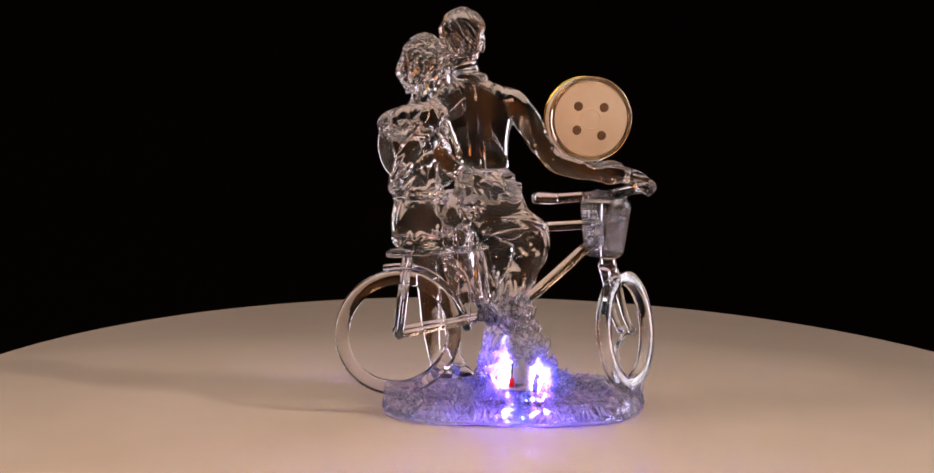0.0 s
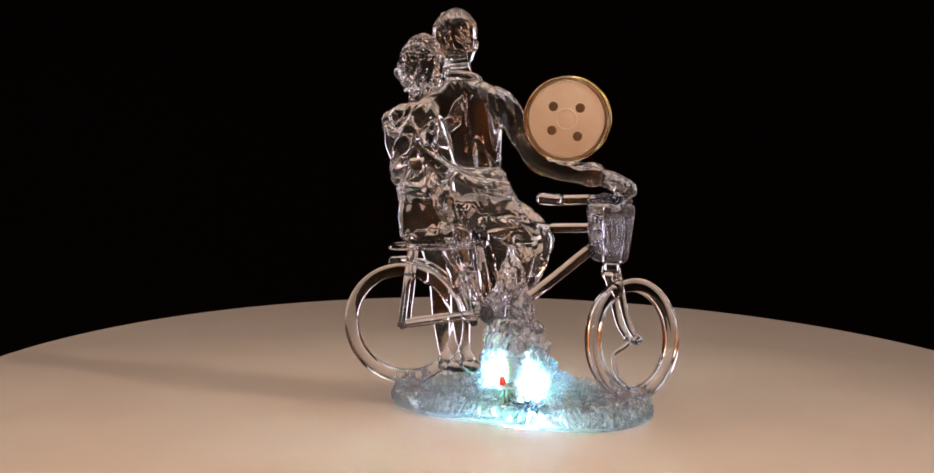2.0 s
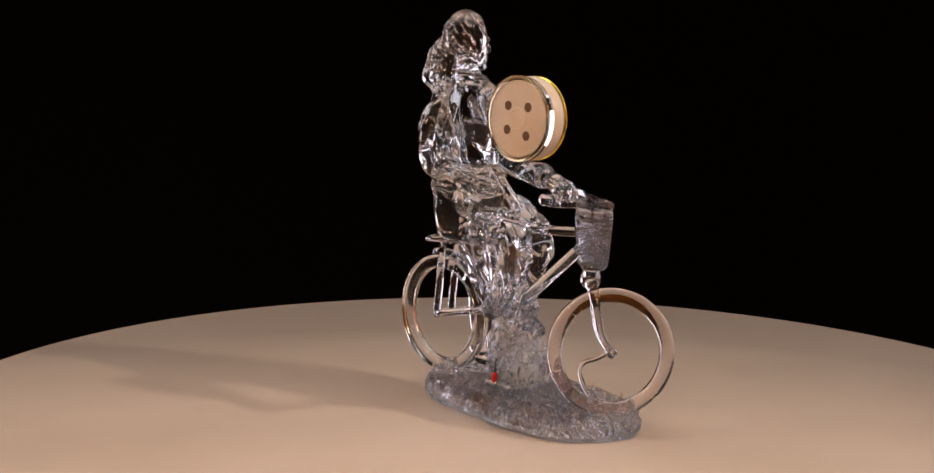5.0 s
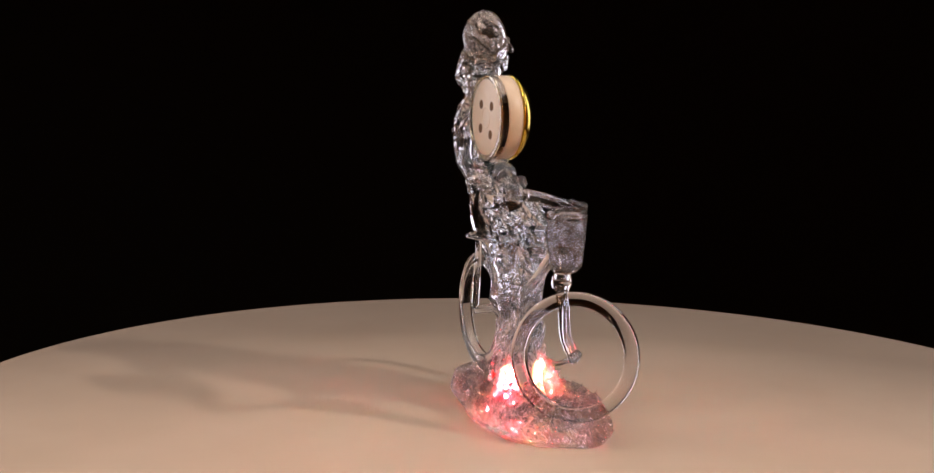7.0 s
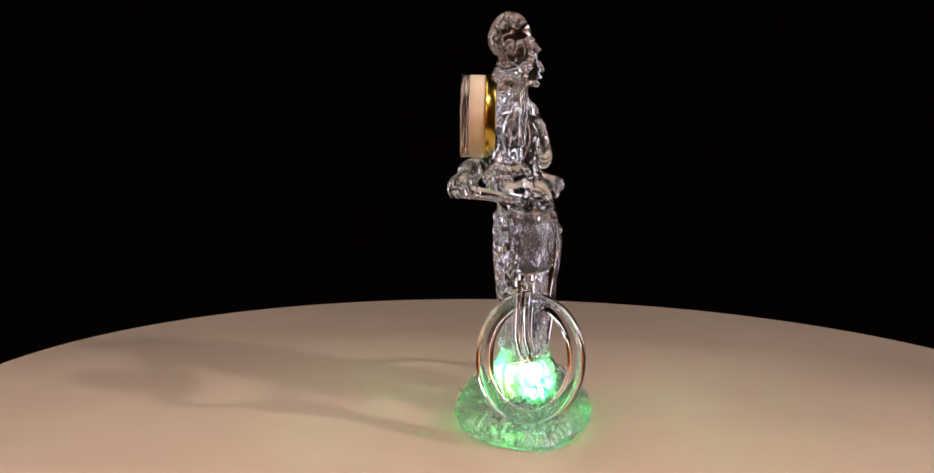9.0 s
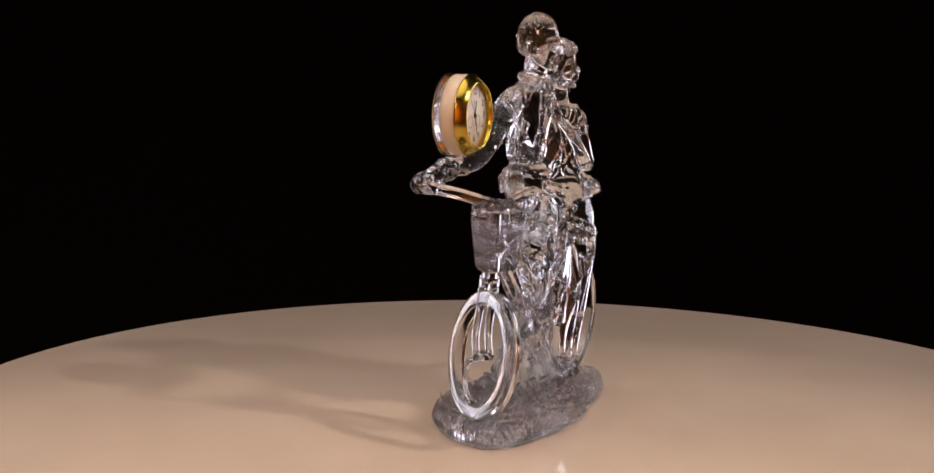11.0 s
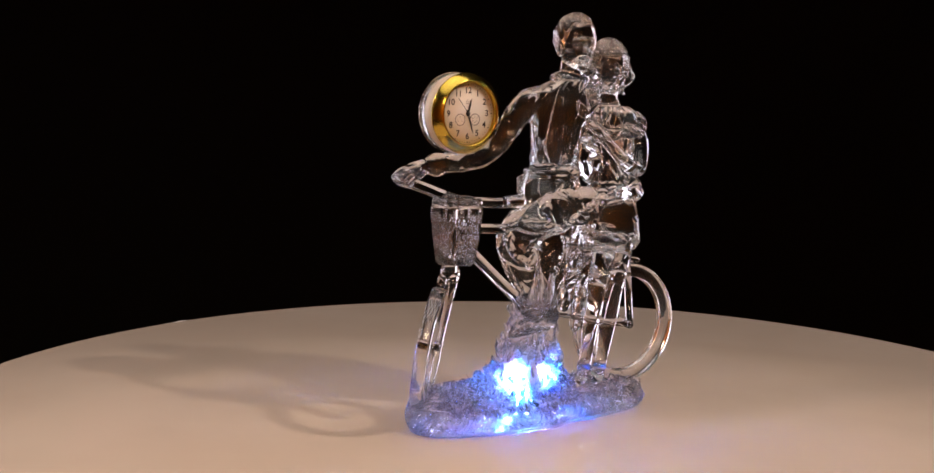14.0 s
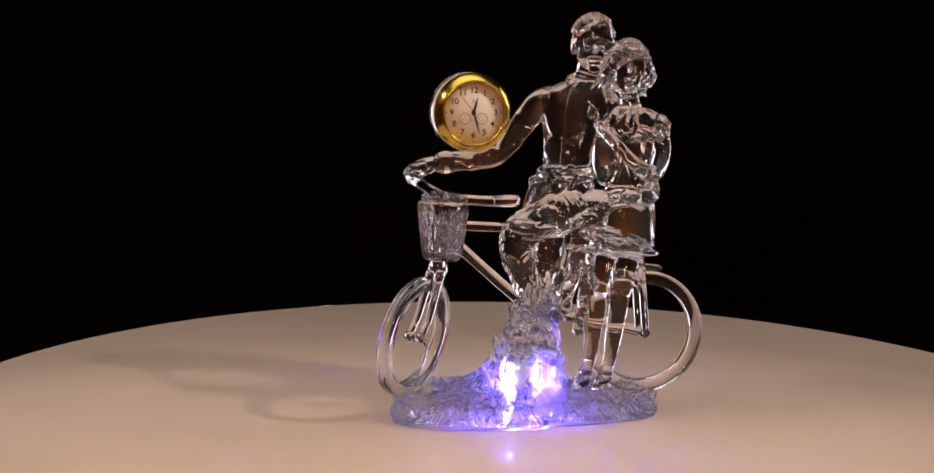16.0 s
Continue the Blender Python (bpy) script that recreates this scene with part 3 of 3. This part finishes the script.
    loft(bm, [(108, -49.6, -4.6, 10.4, 9.2), (103, -49.6, -3.0, 11.8, 10.4), (96, -49.4, -2.0, 13.0, 11.4), (89, -49.0, -1.0, 13.2, 11.6), (84.5, -48.6, 0.4, 13.0, 12.0), (82, -48.4, 1.0, 11.6, 10.8)], skirt)
    # gathered cloth of the skirt towards the rider
    limb(bm, [(-40, 4, 104, 3.0), (-30, 8, 98, 3.6), (-18, 9, 95, 2.8)], 1.2, 0.3, 4.0)
    limb(bm, [(-58, 6, 87, 2.2), (-48, 11.5, 86, 2.6), (-36, 12, 87.5, 2.4), (-26, 11, 91, 1.8)], 1.2, 0.3, 6.0)
    for x, y, z0, z1, r in ((-33, 4, 98, 44, 5.4), (-26.5, 5, 98, 54, 5.0), (-20, 3, 96, 55, 4.8), (-38, -5, 92, 60, 4.2), (-29, -6, 94, 58, 4.8)):
        limb(bm, [(x, y, z0, r), (x + 2.5, y + 1.5, (z0 + z1) / 2, r * 0.78), (x + 7, y + 2, z1, r * 0.5)], 0.8, 0.10, x)
    # bare legs and pointed shoes
    limb(bm, [(-50, 2, 88, 8.4), (-47.5, 7, 80, 7.2), (-45, 8, 64, 5.4), (-43.4, 7, 47, 4.6), (-41.4, 6.6, 31, 3.2), (-39.4, 7.4, 24, 3.4)])
    limb(bm, [(-42.5, 3, 88, 8.0), (-38.6, 8, 80, 6.6), (-35.4, 9, 63, 5.0), (-33, 8.4, 46, 4.3), (-31.6, 8.2, 31, 3.1), (-29.4, 9.6, 24.5, 3.4)])
    limb(bm, [(-41, 5.4, 22, 2.8), (-37.4, 9.4, 20.6, 3.2), (-33.5, 13.4, 18.8, 2.0)])
    limb(bm, [(-31, 7.4, 22.6, 2.8), (-27.4, 11.4, 21, 3.2), (-24, 15.4, 19, 2.0)])


def couple(fig):
    """Two seated riders, fused as one moulded shape."""
    bm = bmesh.new()
    rider(bm)
    passenger(bm)
    ball(bm, (-38, -7, 126), (6.5, 6.0, 15))
    limb(bm, [(-14, 3, 98, 7.4), (-11, 5, 80, 6.6), (-7, 6, 58, 5.0)], 1.0, 0.1, 2.0)
    for v in bm.verts:
        v.co.z = 1.0125 * v.co.z - 2.96
    ob = part("seated_couple", bm, FIGURE, fig, "plain clear crystal statuette of a seated couple")
    remesh(ob, 0.00042, 2)


def wheel(fig, name, c, yaw, big, lean=0.0, reach=5.2):
    w = part(name, ring(bmesh.new(), c, yaw, big - 3.2, 3.2, 3.0, radians(lean)), CRYSTAL, fig, "clear crystal bicycle wheel ring", drop=SINK)
    hub = bmesh.new()
    tube(hub, [(*along(c, yaw, 0, -reach, c[2]), 2.3), (*along(c, yaw, 0, reach, c[2]), 2.3)])
    part("hub", hub, CRYSTAL, w, drop=SINK)
    return w


def bicycle(fig):
    wheel(fig, "rear_wheel", REAR, YAW, 29.8)
    front = wheel(fig, "front_wheel", FRONT, STEER, 28.8, LEAN, 4.0)
    web = bmesh.new()
    tube(web, [(*along(FRONT, STEER, a, z * math.tan(radians(LEAN)), FRONT[2] + z), 1.1) for a, z in ((0, 0), (-6, -3), (-12, -5), (-13.5, -10), (-11, -17), (-6, -22))], 8)
    part("spoke", web, CRYSTAL, front, drop=SINK)
    crown = (41.0, 8.0, 74.0)

    def bar(name, pts, flat=1.0, seg=14, mat=CRYSTAL, label=""):
        return part(name, tube(bmesh.new(), pts, seg, 6, flat), mat, fig, label, drop=SINK)

    bar("top_tube", [(-20, -2.5, 91.5, 2.3), (6, 3.0, 92.3, 2.3), (37, 7.5, 94.0, 2.3)])
    bar("down_tube", [(37, 7.8, 89, 2.7), (2, 0.5, 58, 2.7), (-14, -1, 49, 2.7)])
    bar("head_tube", [(41, 8.2, 76, 4.0), (40.5, 8.2, 90, 3.2), (40.2, 8.2, 107, 3.2)])
    bar("fork_crown", [(40.8, 8, 71.5, 4.6), (40.8, 8, 75.5, 4.6)])
    for s in (-3.3, 3.3):
        pts = []
        for k, ahead, r in ((0.06, 0, 2.4), (0.35, -1.2, 2.0), (0.75, -2.6, 1.7), (1.0, 0, 1.7)):
            q = Vector(crown).lerp(Vector(FRONT), k)
            pts.append((*along(q, STEER, ahead, s * (0.75 + 0.25 * k), q.z), r))
        bar("fork_blade", pts)
    bar("seat_tube", [(-22, -3, 86, 2.6), (-15, -1, 50, 2.6)])
    bar("bottom_bracket", [(-15, -7, 50, 3.6), (-14, 6, 50, 3.6)])
    for s in (-5, 5):
        h = along(REAR, YAW, 0, s, REAR[2])
        bar("chain_stay", [(*h, 1.9), (-30, -2.5 + s * 0.8, 48, 1.9), (-16, -1 + s * 0.5, 50.5, 1.9)])
        t = along(REAR, YAW, 4, s, 79)
        bar("rack_stay", [(*h, 1.8), (*t, 2.0)])
        bar("seat_stay", [(-36, -4 + s, 79, 2.2), (-25, -2 + s * 0.8, 66, 2.2), (-16, -1 + s * 0.6, 53, 2.2)], 0.7)
    rack = bmesh.new()
    tube(rack, [(-61.5, -7, 80.2, 7.2), (-40, -4, 81.5, 7.6), (-20, -2, 83.5, 6.4)], 18, 6, 0.28)
    part("luggage_rack", rack, CRYSTAL, fig, drop=SINK)
    guard = bmesh.new()
    pts = []
    for k in range(7):
        a = radians(12 + k * 15)
        x, y, _ = along(REAR, YAW, 31.5 * math.cos(a), 0, 0)
        pts.append((x, y, REAR[2] + 31.5 * math.sin(a), 3.0))
    part("mudguard", tube(guard, pts, 12, 3, 0.55), CRYSTAL, fig, drop=SINK)
    bar("handlebar", [(5.0, 8.2, 105.8, 2.7), (14, 9.0, 105.4, 2.6), (27, 12, 106.2, 2.4), (40, 9, 107.6, 2.6), (50, -5, 112, 2.6), (54.5, -17, 114.2, 2.9), (49, -20.5, 115, 2.6)])
    bar("grip", [(5.0, 8.2, 105.8, 3.0), (15, 9.2, 105.6, 2.85)], label="clear ribbed handlebar grip")


def basket(fig):
    bm = bmesh.new()
    rows = []
    seg = 40
    c = (39.2, 10.3)
    for z, a, b in ((78, 5.0, 7.6), (79, 5.8, 8.4), (90, 6.8, 10.0), (101, 7.6, 11.3), (103.5, 8.0, 11.8), (105, 7.4, 11.2), (105.8, 5.5, 9.0)):
        row = []
        for i in range(seg):
            t = 2 * math.pi * i / seg
            ct, st = math.cos(t), math.sin(t)
            x = a * math.copysign(abs(ct) ** 0.6, ct)
            y = b * math.copysign(abs(st) ** 0.6, st)
            px, py, _ = along(c, STEER, x, y, 0)
            row.append(bm.verts.new((px, py, z)))
        rows.append(row)
    for r, s in zip(rows, rows[1:]):
        for k in range(seg):
            bm.faces.new((r[k], r[(k + 1) % seg], s[(k + 1) % seg], s[k]))
    bm.faces.new(rows[0][::-1])
    bm.faces.new(rows[-1])
    b = part("basket", bm, WICKER, fig, "clear moulded wicker basket", drop=SINK)
    weave = bmesh.new()

    def rim_point(k, t):
        """A point of the basket's side at height share k, direction t."""
        ct, st = math.cos(t), math.sin(t)
        x, y, _ = along(c, STEER, (6.0 + 1.7 * k) * math.copysign(abs(ct) ** 0.6, ct), (8.6 + 2.8 * k) * math.copysign(abs(st) ** 0.6, st), 0)
        return x, y, 79.5 + 23 * k

    for i in range(34):
        t = 2 * math.pi * i / 34
        tube(weave, [(*rim_point(0, t), 0.5), (*rim_point(0.5, t + 0.07), 0.62), (*rim_point(1, t + 0.14), 0.5)], 6, 4)
        tube(weave, [(*rim_point(0, t), 0.35), (*rim_point(0.5, t - 0.12), 0.5), (*rim_point(1, t - 0.24), 0.35)], 6, 4)
    tagged(part("wicker", weave, WICKER, b, drop=SINK), kind="stuff")
    blooms = bmesh.new()
    rng = random.Random(11)
    for i in range(46):
        a, r = rng.uniform(0, 6.283), 9.5 * math.sqrt(rng.random())
        ball(blooms, (along(c, STEER, 0.75 * r * math.cos(a), 1.1 * r * math.sin(a), 0)[0], along(c, STEER, 0.75 * r * math.cos(a), 1.1 * r * math.sin(a), 0)[1], 106.3 + rng.uniform(-1, 3.0) * (1 - r / 14)), (rng.uniform(1.4, 2.6), rng.uniform(1.4, 2.6), rng.uniform(1.1, 2.0)), 2)
    tagged(part("flowers", blooms, WICKER, b, "heap of clear moulded flowers", drop=SINK), kind="stuff")


# ---- the clock ----
CLOCK = (25.2, -17.0, 142.9)


def clock(fig):
    """Local axes: x across, z up, y out of the dial; the back plate is at y = -7.2."""
    c = new("clock")
    c.parent = fig
    c.matrix_basis = pose(CLOCK[0] * MM, CLOCK[1] * MM, CLOCK[2] * MM, 0, 0, 9.0)
    tagged(c, "small round gold-rimmed clock resting on the crystal arm")
    turn = Matrix.Rotation(radians(-90), 4, "X")
    case = bmesh.new()
    lathe(case, [(0, -4.4), (18.2, -4.4), (18.5, -4.1), (18.5, 1.9), (18.0, 2.5), (0, 2.5)], 72, turn)
    part("case", case, CREAM, c, "cream plastic case")
    plate = bmesh.new()
    lathe(plate, [(0, -7.4), (18.2, -7.4), (18.6, -7.0), (18.6, -4.7), (18.4, -4.5), (0, -4.5)], 72, turn)
    part("back_plate", plate, CRYSTAL, c, "clear plastic back plate")
    disc = bmesh.new()
    lathe(disc, [(0, -7.75), (16.5, -7.75), (16.9, -7.6), (16.9, -7.45), (0, -7.45)], 72, turn)
    back = part("back_disc", disc, CREAM, c, "cream disc with four brown holes")
    for x, z in ((-5.9, 5.6), (6.0, 5.2), (-6.3, -5.0), (5.2, -7.3)):
        h = bmesh.new()
        lathe(h, [(0, -7.86), (1.7, -7.86), (2.1, -7.8), (2.1, -7.7), (0, -7.7)], 24, Matrix.Translation((x, 0, z)) @ turn)
        part("screw_hole", h, HOLE, back)
    boss = bmesh.new()
    lathe(boss, [(4.2, -7.7), (4.4, -8.0), (4.7, -8.0), (4.9, -7.7)], 40, turn)
    part("boss", boss, CREAM, back)
    rim = bmesh.new()
    lathe(rim, [(16.9, 2.6), (18.6, 2.6), (19.0, 3.0), (18.9, 3.6), (15.6, 7.2), (15.1, 7.5), (14.5, 7.2), (14.4, 5.4), (14.4, 3.0), (16.9, 2.6)], 96, turn)
    part("bezel", rim, GOLD, c, "polished gold bevelled bezel")
    rear_rim = bmesh.new()
    lathe(rear_rim, [(17.0, -8.1), (18.6, -8.1), (19.1, -7.9), (19.0, -7.5), (17.15, -7.5), (17.0, -8.1)], 96, turn)
    part("back_ring", rear_rim, AMBER, c, "amber clear ring round the back")
    face = bmesh.new()
    lathe(face, [(0, 2.52), (14.35, 2.52), (14.35, 4.6), (0, 4.6)], 72, turn)
    dial = part("dial", face, DIAL, c, "ivory dial with black numerals")
    for n in range(1, 13):
        cu = bpy.data.curves.new("numeral", "FONT")
        cu.body, cu.size, cu.align_x, cu.align_y, cu.extrude = str(n), 4.0 * MM, "CENTER", "CENTER", 0.02 * MM
        cu.offset = 0.06 * MM
        tmp = new("numeral", cu)
        me = bpy.data.meshes.new_from_object(tmp.evaluated_get(bpy.context.evaluated_depsgraph_get()))
        bpy.data.objects.remove(tmp)
        me.materials.append(INK)
        ob = new("numeral", me)
        ob.parent = dial
        a = radians(30 * n)
        # seen from +y the dial's right is -x
        ob.matrix_basis = Matrix.Translation((-10.7 * math.sin(a) * MM, 4.66 * MM, 10.7 * math.cos(a) * MM)) @ Matrix.Rotation(radians(180), 4, "Z") @ Matrix.Rotation(radians(90), 4, "X")
    ticks = bmesh.new()
    for k in range(60):
        a = radians(6 * k)
        m = Matrix.Rotation(a, 4, "Y")
        if k % 5 == 0:
            box(ticks, (0, 4.65, 13.4), (0.5, 0.06, 0.7), m)
        else:
            box(ticks, (0, 4.65, 13.45), (0.16, 0.06, 0.45), m)
    part("minute_track", ticks, INK, dial, smooth=False)
    for sx in (-1, 1):
        sub = bmesh.new()
        m = Matrix.Translation((4.1 * sx, 0, -2.8)) @ turn
        lathe(sub, [(2.45, 4.61), (2.45, 4.66), (2.85, 4.66), (2.85, 4.61)], 40, m)
        for k in range(3 if sx > 0 else 6):
            a = 2 * math.pi * k / (3 if sx > 0 else 6) + 1.57
            box(sub, (4.1 * sx + 1.3 * math.cos(a), 4.63, -2.8 + 1.3 * math.sin(a)), (0.45, 0.05, 0.45))
        part("subdial", sub, GREY_INK, dial)
    mark = bmesh.new()
    for k in range(3):
        box(mark, (0.6 - 0.6 * k, 4.63, 5.6 + (0.7 if k == 1 else 0)), (0.35, 0.05, 0.9), None)
    box(mark, (0, 4.63, 4.7), (2.2, 0.05, 0.3))
    part("emblem", mark, GREY_INK, dial, smooth=False)

    def pointer(name, angle, length, tail, w, y, mat):
        bm = bmesh.new()
        m = Matrix.Rotation(radians(-angle), 4, "Y")
        vs = [bm.verts.new(m @ Vector(v)) for yy in (y, y + 0.12) for v in ((w * 0.5, yy, -tail), (w, yy, length * 0.45), (0.12, yy, length), (-0.12, yy, length), (-w, yy, length * 0.45), (-w * 0.5, yy, -tail))]
        bm.faces.new(vs[:6])
        bm.faces.new(vs[6:][::-1])
        for k in range(6):
            bm.faces.new((vs[k], vs[(k + 1) % 6], vs[6 + (k + 1) % 6], vs[6 + k]))
        part(name, bm, mat, dial, smooth=False)

    pointer("hour_pointer", 15, 7.2, 1.5, 0.55, 4.9, INK)
    pointer("minute_pointer", 163, 9.8, 1.8, 0.45, 5.1, INK)
    pointer("second_pointer", -38, 9.2, 2.8, 0.10, 5.3, INK)
    cap = bmesh.new()
    lathe(cap, [(0, 5.6), (0.9, 5.5), (1.1, 5.2), (1.1, 4.8), (0, 4.8)], 24, turn)
    part("cap", cap, INK, dial)
    return c


# ---- the light unit in the base ----
LED_AT = (-0.5, 2.6, 12.8)
# order of the coloured bars round the drum
FACES = ("off", "blank", "red", "yellow", "green", "white", "cyan", "blue", "violet", "blank")
GLOWS = {"off": UNLIT, "blank": UNLIT, "red": glow("red_diode", (1.0, 0.03, 0.03), 52000), "yellow": glow("yellow_diode", (0.62, 0.85, 0.08), 52000),
         "green": glow("green_diode", (0.02, 1.0, 0.12), 52000), "white": glow("white_diode", (0.36, 0.80, 1.0), 80000),
         "cyan": glow("cyan_diode", (0.01, 0.45, 1.0), 80000), "blue": glow("blue_diode", (0.02, 0.12, 1.0), 80000), "violet": glow("violet_diode", (0.10, 0.05, 1.0), 80000)}


def light_unit(fig):
    """Added stand-in for one colour-changing diode: an upright drum of diode bars, each colour four times, in a housing
    with four slots.
    """
    n, ri, ro, tall = 8, 7.58, 8.0, 11.4
    # made-up shield: blocks every bar except those behind the slots
    for low in (49.2, 139.2, 229.2, 319.2):
        shell = bmesh.new()
        rows = []
        for z in (-tall, tall):
            for r in (ri, ro):
                rows.append([shell.verts.new((LED_AT[0] + r * math.cos(t), LED_AT[1] + r * math.sin(t), LED_AT[2] + z)) for t in (radians(low + 81.6 * k / n) for k in range(n + 1))])
        a, b, c, d = rows
        for k in range(n):
            shell.faces.new((a[k], a[k + 1], c[k + 1], c[k]))
            shell.faces.new((b[k], b[k + 1], d[k + 1], d[k]))
            shell.faces.new((a[k], a[k + 1], b[k + 1], b[k]))
            shell.faces.new((c[k], c[k + 1], d[k + 1], d[k]))
        for k in (0, n):
            shell.faces.new((a[k], b[k], d[k], c[k]))
        part("drum_shield", shell, BOARD, fig, "added slotted shield that hides the drum's other colours")
    for z in (-tall - 0.3, tall + 0.3):
        cap = bmesh.new()
        lathe(cap, [(0, -0.25), (7.8, -0.25), (8.0, 0), (7.8, 0.25), (0, 0.25)], 40, Matrix.Translation((LED_AT[0], LED_AT[1], LED_AT[2] + z)))
        part("shield_cap", cap, BOARD, fig)
    drum = new("colour_change_drum")
    drum.parent = fig
    tagged(drum, "made-up turning drum that changes the base light's colour")
    for i in range(40):
        bm = bmesh.new()
        box(bm, (7.24, 0, 0), (0.5, 0.93, 21.8), Matrix.Rotation(radians(9 * i + 45), 4, "Z"))
        part("diode", bm, GLOWS[FACES[i % 10]], drum, smooth=False)
    core = bmesh.new()
    lathe(core, [(0, -11.1), (6.96, -11.1), (6.96, 11.1), (0, 11.1)], 40, Matrix.Rotation(radians(4.5), 4, "Z"))
    part("drum_core", core, INK, drum, smooth=False)
    # added diffuser, no real part: scatters the slots' light into the mound
    lens = bmesh.new()
    lathe(lens, [(14.0, 0.9), (14.6, 9), (13.8, 18), (12.0, 26), (9, 31), (4, 34), (0, 34.6)], 40, Matrix.Translation((LED_AT[0], LED_AT[1], 0)))
    part("glow_diffuser", lens, FROST, fig, "added milky sleeve that spreads the diode glow")
    red = bmesh.new()
    box(red, (-5.0, -10.2, 20.4), (2.6, 2.2, 4.6))
    bmesh.ops.bevel(red, geom=red.edges, offset=0.3, segments=1, affect="EDGES")
    part("red_plug", red, RED, fig, "small red plug in the base", drop=SINK)
    wire = bmesh.new()
    tube(wire, [(-5, -10.2, 22.5, 0.4), (-4.8, -10, 27, 0.4), (-4.6, -9.6, 30, 0.4)], 8)
    part("wire", wire, INK, fig, drop=SINK)
    board = bmesh.new()
    box(board, (-3.5, -9.6, 17.3), (15, 3.2, 0.9))
    part("circuit_board", board, BOARD, fig, "thin white circuit board", smooth=False, drop=SINK)
    return drum


room()
TABLE_TOP = table()
FIGURINE = tagged(new("crystal_figurine"), "clear crystal couple on a bicycle, lit base, with clock", "figurine")
grassy_base(FIGURINE)
couple(FIGURINE)
bicycle(FIGURINE)
basket(FIGURINE)
clock(FIGURINE)
DRUM = light_unit(FIGURINE)

# turn of the table, in degrees, second by second; the figurine stands a little askew and off its middle
TURN = (0.00, -11.05, -22.23, -33.51, -44.88, -56.31, -67.77, -79.24, -90.69, -102.10, -113.44, -124.68, -135.80, -146.78, -157.59, -168.20, -178.60)
ASKEW, ASIDE = 4.46, (0.0, -0.0015)
# colour that shows, from that tenth of a second on
SHOWN = ((0, "violet"), (1, "off"), (3, "cyan"), (5, "violet"), (6, "green"), (7, "off"), (9, "blue"), (12, "red"), (13, "blue"), (16, "white"), (18, "red"), (20, "white"),
         (22, "blue"), (24, "yellow"), (25, "white"), (28, "red"), (29, "off"), (31, "blue"), (33, "off"), (38, "green"), (39, "off"), (41, "violet"),
         (44, "off"), (46, "cyan"), (48, "red"), (50, "off"), (53, "green"), (55, "blue"), (57, "off"), (60, "violet"), (62, "red"), (64, "yellow"), (65, "cyan"), (67, "off"),
         (70, "red"), (71, "green"), (72, "red"), (73, "green"), (74, "violet"), (75, "off"), (78, "cyan"), (79, "off"), (82, "yellow"), (83, "violet"), (85, "off"), (86, "white"), (88, "cyan"),
         (89, "blue"), (90, "green"), (91, "red"), (92, "cyan"), (94, "off"), (97, "violet"), (100, "blue"), (102, "off"), (105, "green"), (107, "red"), (109, "off"), (115, "green"),
         (116, "violet"), (117, "off"), (120, "cyan"), (123, "off"), (125, "cyan"), (128, "white"), (130, "yellow"), (131, "white"), (134, "yellow"), (136, "red"), (138, "white"), (140, "blue"),
         (142, "red"), (143, "blue"), (146, "off"), (149, "red"), (150, "off"), (152, "blue"), (155, "off"), (157, "violet"), (160, "violet"))


def motions():
    rows = [(t, pose(0, 0, 0, 0, 0, a)) for t, a in enumerate(TURN)]
    walk(TABLE_TOP, rows)
    walk(FIGURINE, [(t, m @ pose(*ASIDE, 0, 0, 0, ASKEW)) for t, m in rows])
    drum, angle = [], None
    for i, (k, name) in enumerate(SHOWN):
        goal = -9 * FACES.index(name)
        if angle is None:
            angle = goal
        step = (goal - angle + 45) % 90 - 45
        if i and step:
            # the drum turns in the tenth of a second before
            for f in (-3, -2, -1):
                drum.append((k / 10 + f / 30, angle + step * (f + 3) / 3))
        angle += step
        drum.append((k / 10, angle))
    seen, keyed = set(), []
    for t, a in drum:
        if frame(t) not in seen:
            seen.add(frame(t))
            keyed.append((t, pose(LED_AT[0] * MM, LED_AT[1] * MM, LED_AT[2] * MM, 0, 0, a)))
    walk(DRUM, keyed)


motions()
